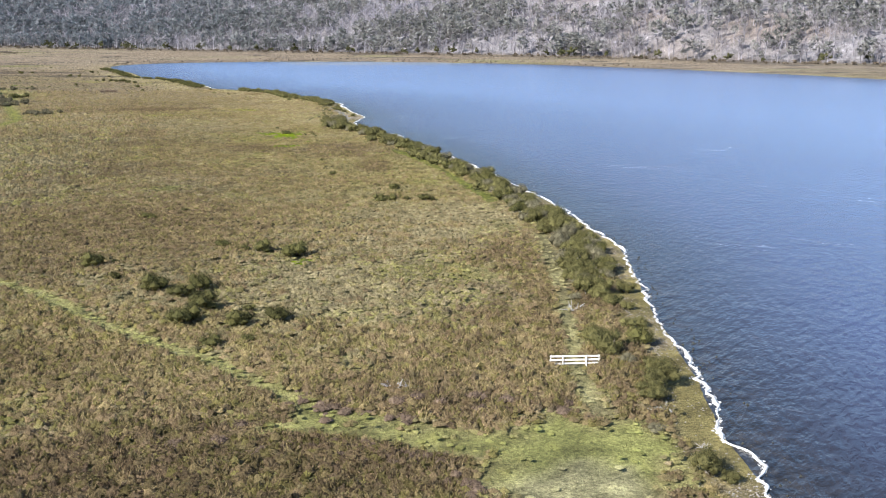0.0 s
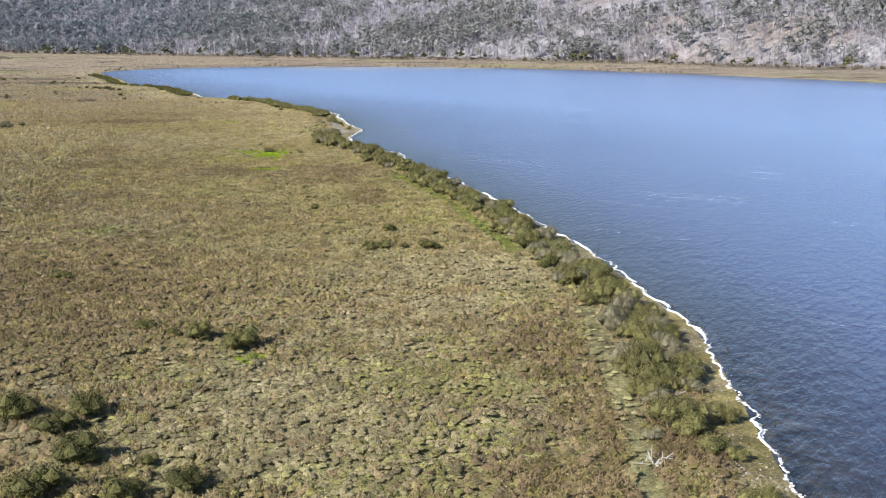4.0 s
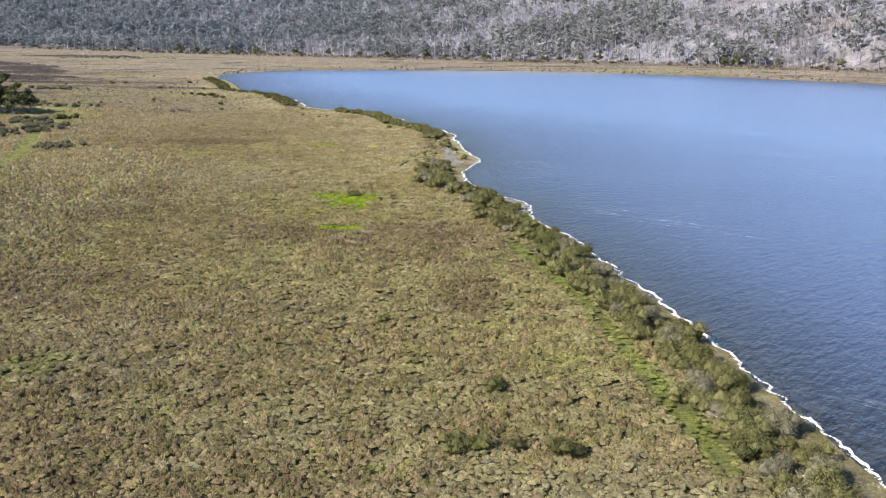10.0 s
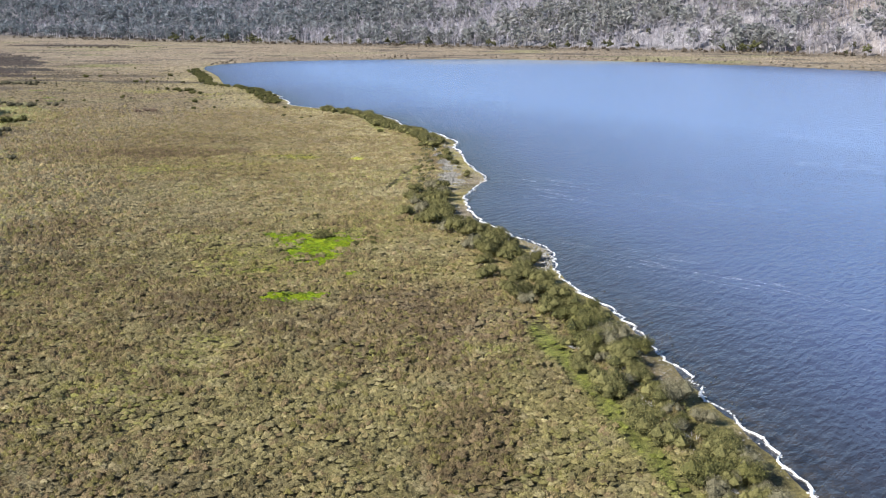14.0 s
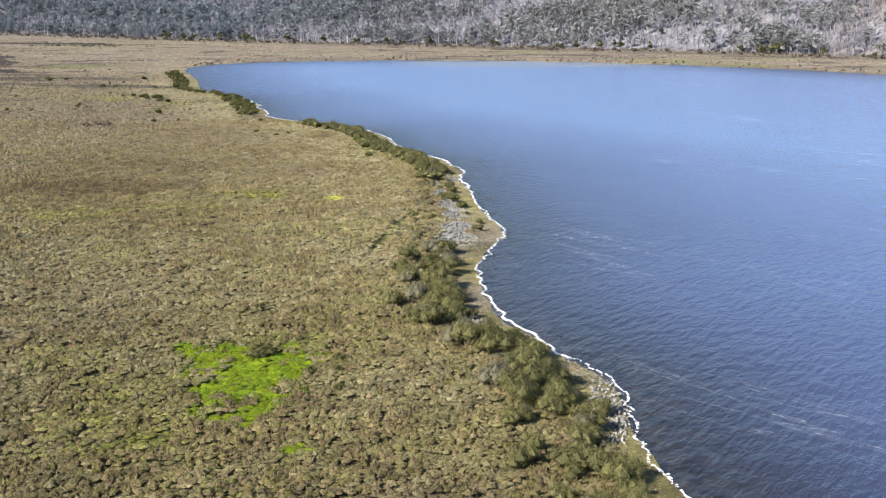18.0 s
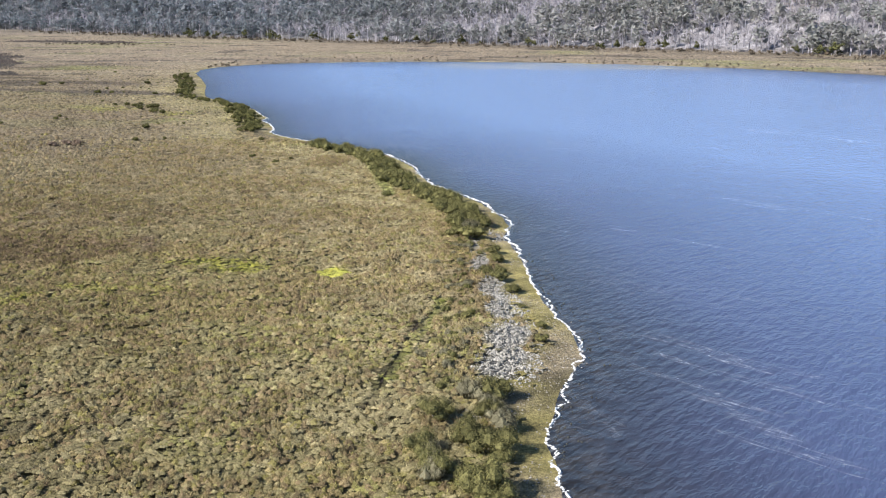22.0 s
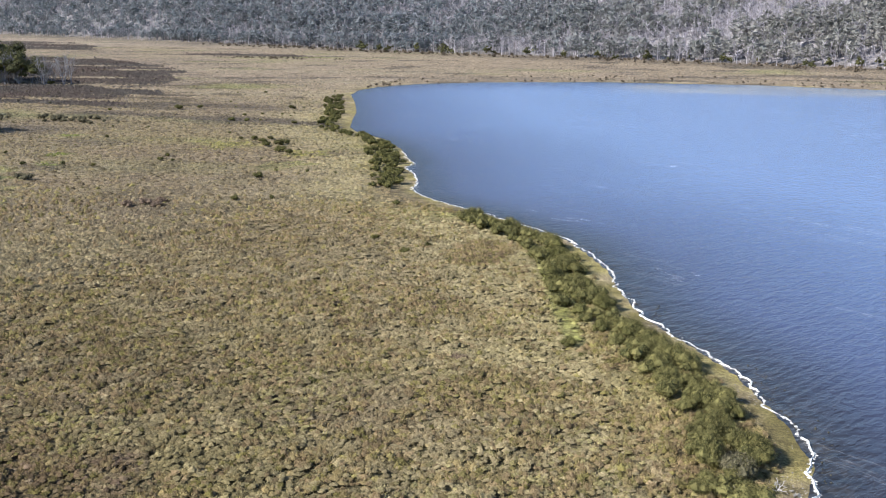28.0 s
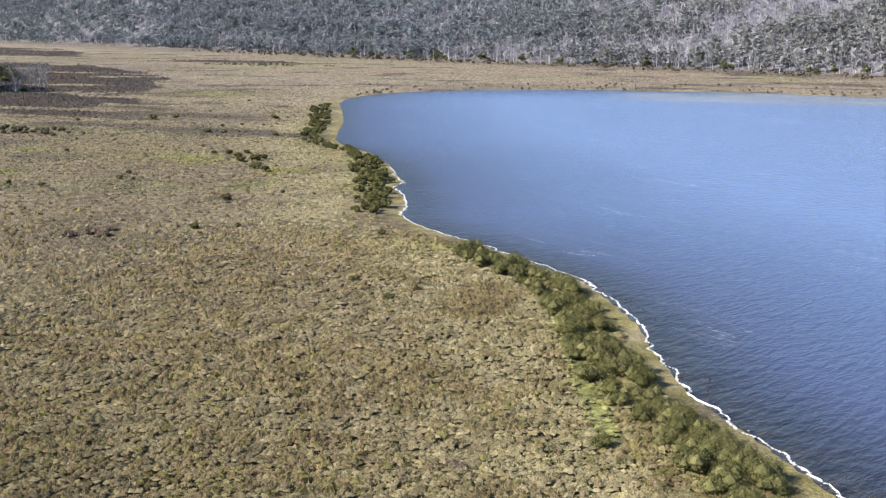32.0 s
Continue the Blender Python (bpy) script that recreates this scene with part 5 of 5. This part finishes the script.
def build_dead_gums():
    rng = np.random.RandomState(47)
    models = [dead_gum_model(90 + k) for k in range(3)]
    for k in range(30):
        x, y = -362 - 70 * rng.rand(), 756 + 26 * rng.rand()
        ob = models[k] if k < 3 else copy_thing(models[k % 3], pose(0, 0, 0))
        z, h = float(land_height(np.array([x]), np.array([y]))[0]), 13 + 8 * rng.rand()
        ob.matrix_basis = pose(x, y, z - 0.1, 0, 0, rng.rand() * 360) @ Matrix.Diagonal((h * 1.1, h * 1.1, h, 1))
        tagged(ob, group="dead gum trees on the flats")


def build_gums():
    rng = np.random.RandomState(44)
    models = [gum_model(70 + k) for k in range(4)]
    first = set()
    knoll = [(-192, 452, 18), (-186, 449, 16), (-181, 453, 14), (-175, 450, 10), (-171, 456, 9), (-197, 460, 18), (-188, 462, 16), (-204, 470, 17)]
    rise = [(-239.5, 558.5, 12.0), (-242, 562, 9.5), (-268, 575, 11), (-262, 566, 8), (-280, 590, 12), (-236, 546, 5)]
    flats = [(-432, 776, 18), (-420, 768, 17), (-408, 759, 15), (-396, 763, 14), (-383, 762, 12), (-376, 768, 10), (-446, 790, 19), (-426, 792, 18), (-440, 772, 18), (-414, 786, 17), (-400, 780, 15), (-456, 776, 19),
             (-436, 800, 18), (-418, 776, 16), (-450, 765, 17), (-404, 772, 14), (-428, 783, 17), (-390, 772, 12)]
    far = []
    for k in range(70):
        x = -520 + k * 15.5 + rng.randn() * 14
        far.append((x, float(np.interp(x, HILL_X, HILL_Y)) - 12 + 26 * rng.randn(), 4.5 + 7.5 * rng.rand() ** 1.4))
    for spots, group in ((knoll, "gum trees on the knoll"), (rise, "gum trees on the rise"), (flats, "gum trees on the flats"), (far, "gum trees at the foot of the hill")):
        for x, y, h in spots:
            k = rng.randint(4)
            ob = models[k] if k not in first else copy_thing(models[k], pose(0, 0, 0))
            first.add(k)
            z = float(land_height(np.array([x]), np.array([y]))[0])
            h *= {"gum trees on the flats": 1.4, "gum trees on the rise": 1.25}.get(group, 1.0)
            w = h * (0.85 + 0.3 * rng.rand())
            ob.matrix_basis = pose(x, y, z - 0.1, 0, 0, rng.rand() * 360) @ Matrix.Diagonal((w, w, h, 1))
            tagged(ob, group=group)


build_gums()
build_dead_gums()


# ---- stones ----
def stone_mesh(seed):
    """A blunt angular stone, about 1 m across."""
    rng = np.random.RandomState(seed)
    bm = bmesh.new()
    for _ in range(11):
        d = rng.randn(3)
        d /= np.linalg.norm(d)
        bm.verts.new(Vector(d * (0.42 + 0.14 * rng.rand())) * 1.0)
    bmesh.ops.convex_hull(bm, input=bm.verts)
    loose = [v for v in bm.verts if not v.link_faces]
    bmesh.ops.delete(bm, geom=loose, context="VERTS")
    me = bpy.data.meshes.new("stone")
    bm.to_mesh(me)
    bm.free()
    me.materials.append(M_STONE)
    return me


def build_stones():
    rng = np.random.RandomState(52)
    meshes = [stone_mesh(80 + k) for k in range(8)]
    # heaps: name of the group, centre line of (x, y, half width), number of single stones
    heaps = [([(-5.6, 326, 1.6), (-6.2, 331, 2.7), (-6.0, 337, 2.8), (-6.8, 345, 2.2), (-7.8, 350, 1.8)], 300, 0.40, "long heap of grey lichened stones behind the shore"),
             ([(-8.2, 352, 1.3), (-9.6, 360, 0.9), (-11.0, 369, 0.7), (-12.2, 376, 0.6)], 110, 0.36, "thin spread of grey stones among shore shrubs"),
             ([(-4.6, 291.6, 0.7), (-2.6, 290.9, 1.1), (-0.6, 291.8, 0.5)], 80, 0.42, "small heap of pale grey stones between shrubs"),
             ([(-8.8, 318.5, 0.5), (-8.0, 316.5, 0.6)], 26, 0.40, "small heap of pale grey stones between shrubs"),
             ([(8.6, 275.0, 0.6), (10.0, 271.5, 0.8), (10.6, 267.5, 0.7), (9.6, 262.0, 0.7)], 90, 0.42, "grey stones piled at the edge of the water"),
             ([(21.8, 70.4, 0.6), (24.2, 70.8, 0.8), (25.2, 72.8, 0.5)], 34, 0.28, "low heap of pale stones on the bank"),
             ([(-9.2, 384, 0.5), (-8.6, 380, 0.8)], 40, 0.4, "grey stones piled at the edge of the water")]
    for line, count, size, label in heaps:
        pts = np.array(line)
        base = tagged(new("stone_heap"), label, "stones", group="heaps of stones")
        cx, cy = pts[:, :2].mean(0)
        base.matrix_basis = pose(cx, cy, 0)
        at = np.r_[0, np.cumsum(np.hypot(*np.diff(pts[:, :2], axis=0).T))]
        for k in range(count):
            s = rng.rand() * at[-1]
            mid = np.array([np.interp(s, at, pts[:, c]) for c in range(3)])
            q = np.clip(rng.randn(2) * 0.5, -1.2, 1.2) * mid[2]
            x, y = mid[0] + q[0], mid[1] + q[1] * 0.8
            r = size * (0.5 + 0.9 * rng.rand() ** 1.5)
            lift = 0.35 * max(0.0, 1 - np.hypot(*q) / mid[2]) * min(1.0, mid[2]) * rng.rand()
            z = float(land_height(np.array([x]), np.array([y]))[0])
            ob = new("stone", meshes[k % 8])
            ob.parent = base
            ob.matrix_basis = Matrix.Translation((x - cx, y - cy, z + lift + r * 0.12)) @ Euler(rng.rand(3) * 6.28).to_matrix().to_4x4() @ Matrix.Diagonal((r, r * (0.7 + 0.3 * rng.rand()), r * (0.55 + 0.3 * rng.rand()), 1))


def build_shingle():
    """Small stones strewn over the turf and in the shallows."""
    rng = np.random.RandomState(57)
    oct_v = np.array([(1, 0, 0), (0, 1, 0), (-1, 0, 0), (0, -1, 0), (0, 0, 0.7), (0, 0, -0.7)], float)
    oct_f = np.array([(0, 1, 4), (1, 2, 4), (2, 3, 4), (3, 0, 4), (1, 0, 5), (2, 1, 5), (3, 2, 5), (0, 3, 5)])
    line = resample(NEAR_BANK[4:] + POINT_BANK, 0.12)
    line = line[line[:, 1] < 430]
    k = rng.randint(4, len(line) - 4, 26000)
    d = line[k + 3] - line[k - 3]
    n = np.c_[-d[:, 1], d[:, 0]] / np.hypot(d[:, 0], d[:, 1])[:, None]
    off = 0.1 + rng.rand(len(k)) * 4.6
    p = line[k] + n * off[:, None] + rng.randn(len(k), 2) * 0.3
    dense = fbm(p[:, 0], p[:, 1], 5, 61)
    share = np.interp(p[:, 1], [82, 92, 250, 260, 300, 306, 375, 390], [0.8, 0.5, 0.3, 0.8, 0.8, 0.3, 0.4, 0.2])
    p = p[rng.rand(len(k)) < np.clip((dense - 0.42) * 6, 0.10, 1) * share]
    # the small stones that fill the heaps
    fill = []
    for cx, cy, rx, ry, _, _ in HEAP_PATCHES:
        m = int(rx * ry * 40)
        a, q = rng.rand(m) * 6.28, rng.rand(m) ** 0.5 * 1.1
        fill.append(np.c_[cx + np.cos(a) * q * rx, cy + np.sin(a) * q * ry])
    few = len(p)
    p = np.concatenate([p] + fill)
    r = np.r_[0.03 + 0.08 * rng.rand(few) ** 1.6, 0.05 + 0.17 * rng.rand(len(p) - few) ** 1.6]
    z = land_height(p[:, 0], p[:, 1])
    shape = oct_v[None] + rng.randn(len(p), 6, 3) * 0.16
    v = shape * r[:, None, None] + np.c_[p, z + r * 0.2][:, None, :]
    f = oct_f[None] + np.arange(len(p))[:, None, None] * 6
    me = quick_mesh("shingle", v.reshape(-1, 3), f.reshape(-1, 3))
    me.materials.append(M_STONE)
    me.materials.append(M_SHINGLE)
    me.polygons.foreach_set("material_index", np.r_[np.ones(few * 8, np.int32), np.zeros((len(p) - few) * 8, np.int32)])
    tagged(new("shingle", me), "pale grey stones strewn over the turf beside the water", "stones", kind="stuff")


def build_wet_stones():
    """Dark weedy stones that just break the water beside the foam."""
    rng = np.random.RandomState(59)
    line = resample(NEAR_BANK[4:] + POINT_BANK, 0.12)
    line = line[line[:, 1] < 480]
    k = rng.randint(4, len(line) - 4, 1500)
    d = line[k + 3] - line[k - 3]
    n = np.c_[d[:, 1], -d[:, 0]] / np.hypot(d[:, 0], d[:, 1])[:, None]
    p = line[k] + n * (0.5 + 2.6 * rng.rand(len(k)) ** 2)[:, None]
    p = p[(fbm(p[:, 0], p[:, 1], 7, 63) > 0.47)]
    m = len(p)
    r = 0.06 + 0.16 * rng.rand(m) ** 2
    a = np.arange(6) * 1.0472
    ring = np.stack([np.cos(a), np.sin(a), a * 0 - 0.5], -1)[None] * (0.7 + 0.6 * rng.rand(m, 6, 1))
    top = np.tile(np.array((0.1, 0, 0.45)), (m, 1, 1)) + rng.randn(m, 1, 3) * 0.15
    v = np.concatenate([ring, top], 1) * r[:, None, None] + np.c_[p, p[:, :1] * 0 + 0.03][:, None, :]
    f = np.array([(j, (j + 1) % 6, 6) for j in range(6)])[None] + np.arange(m)[:, None, None] * 7
    me = quick_mesh("wet_stones", v.reshape(-1, 3), f.reshape(-1, 3))
    me.materials.append(M_WET)
    tagged(new("wet_stones", me), "dark weedy stones breaking the water along the shore", "stones", kind="stuff")


build_stones()
build_shingle()
build_wet_stones()
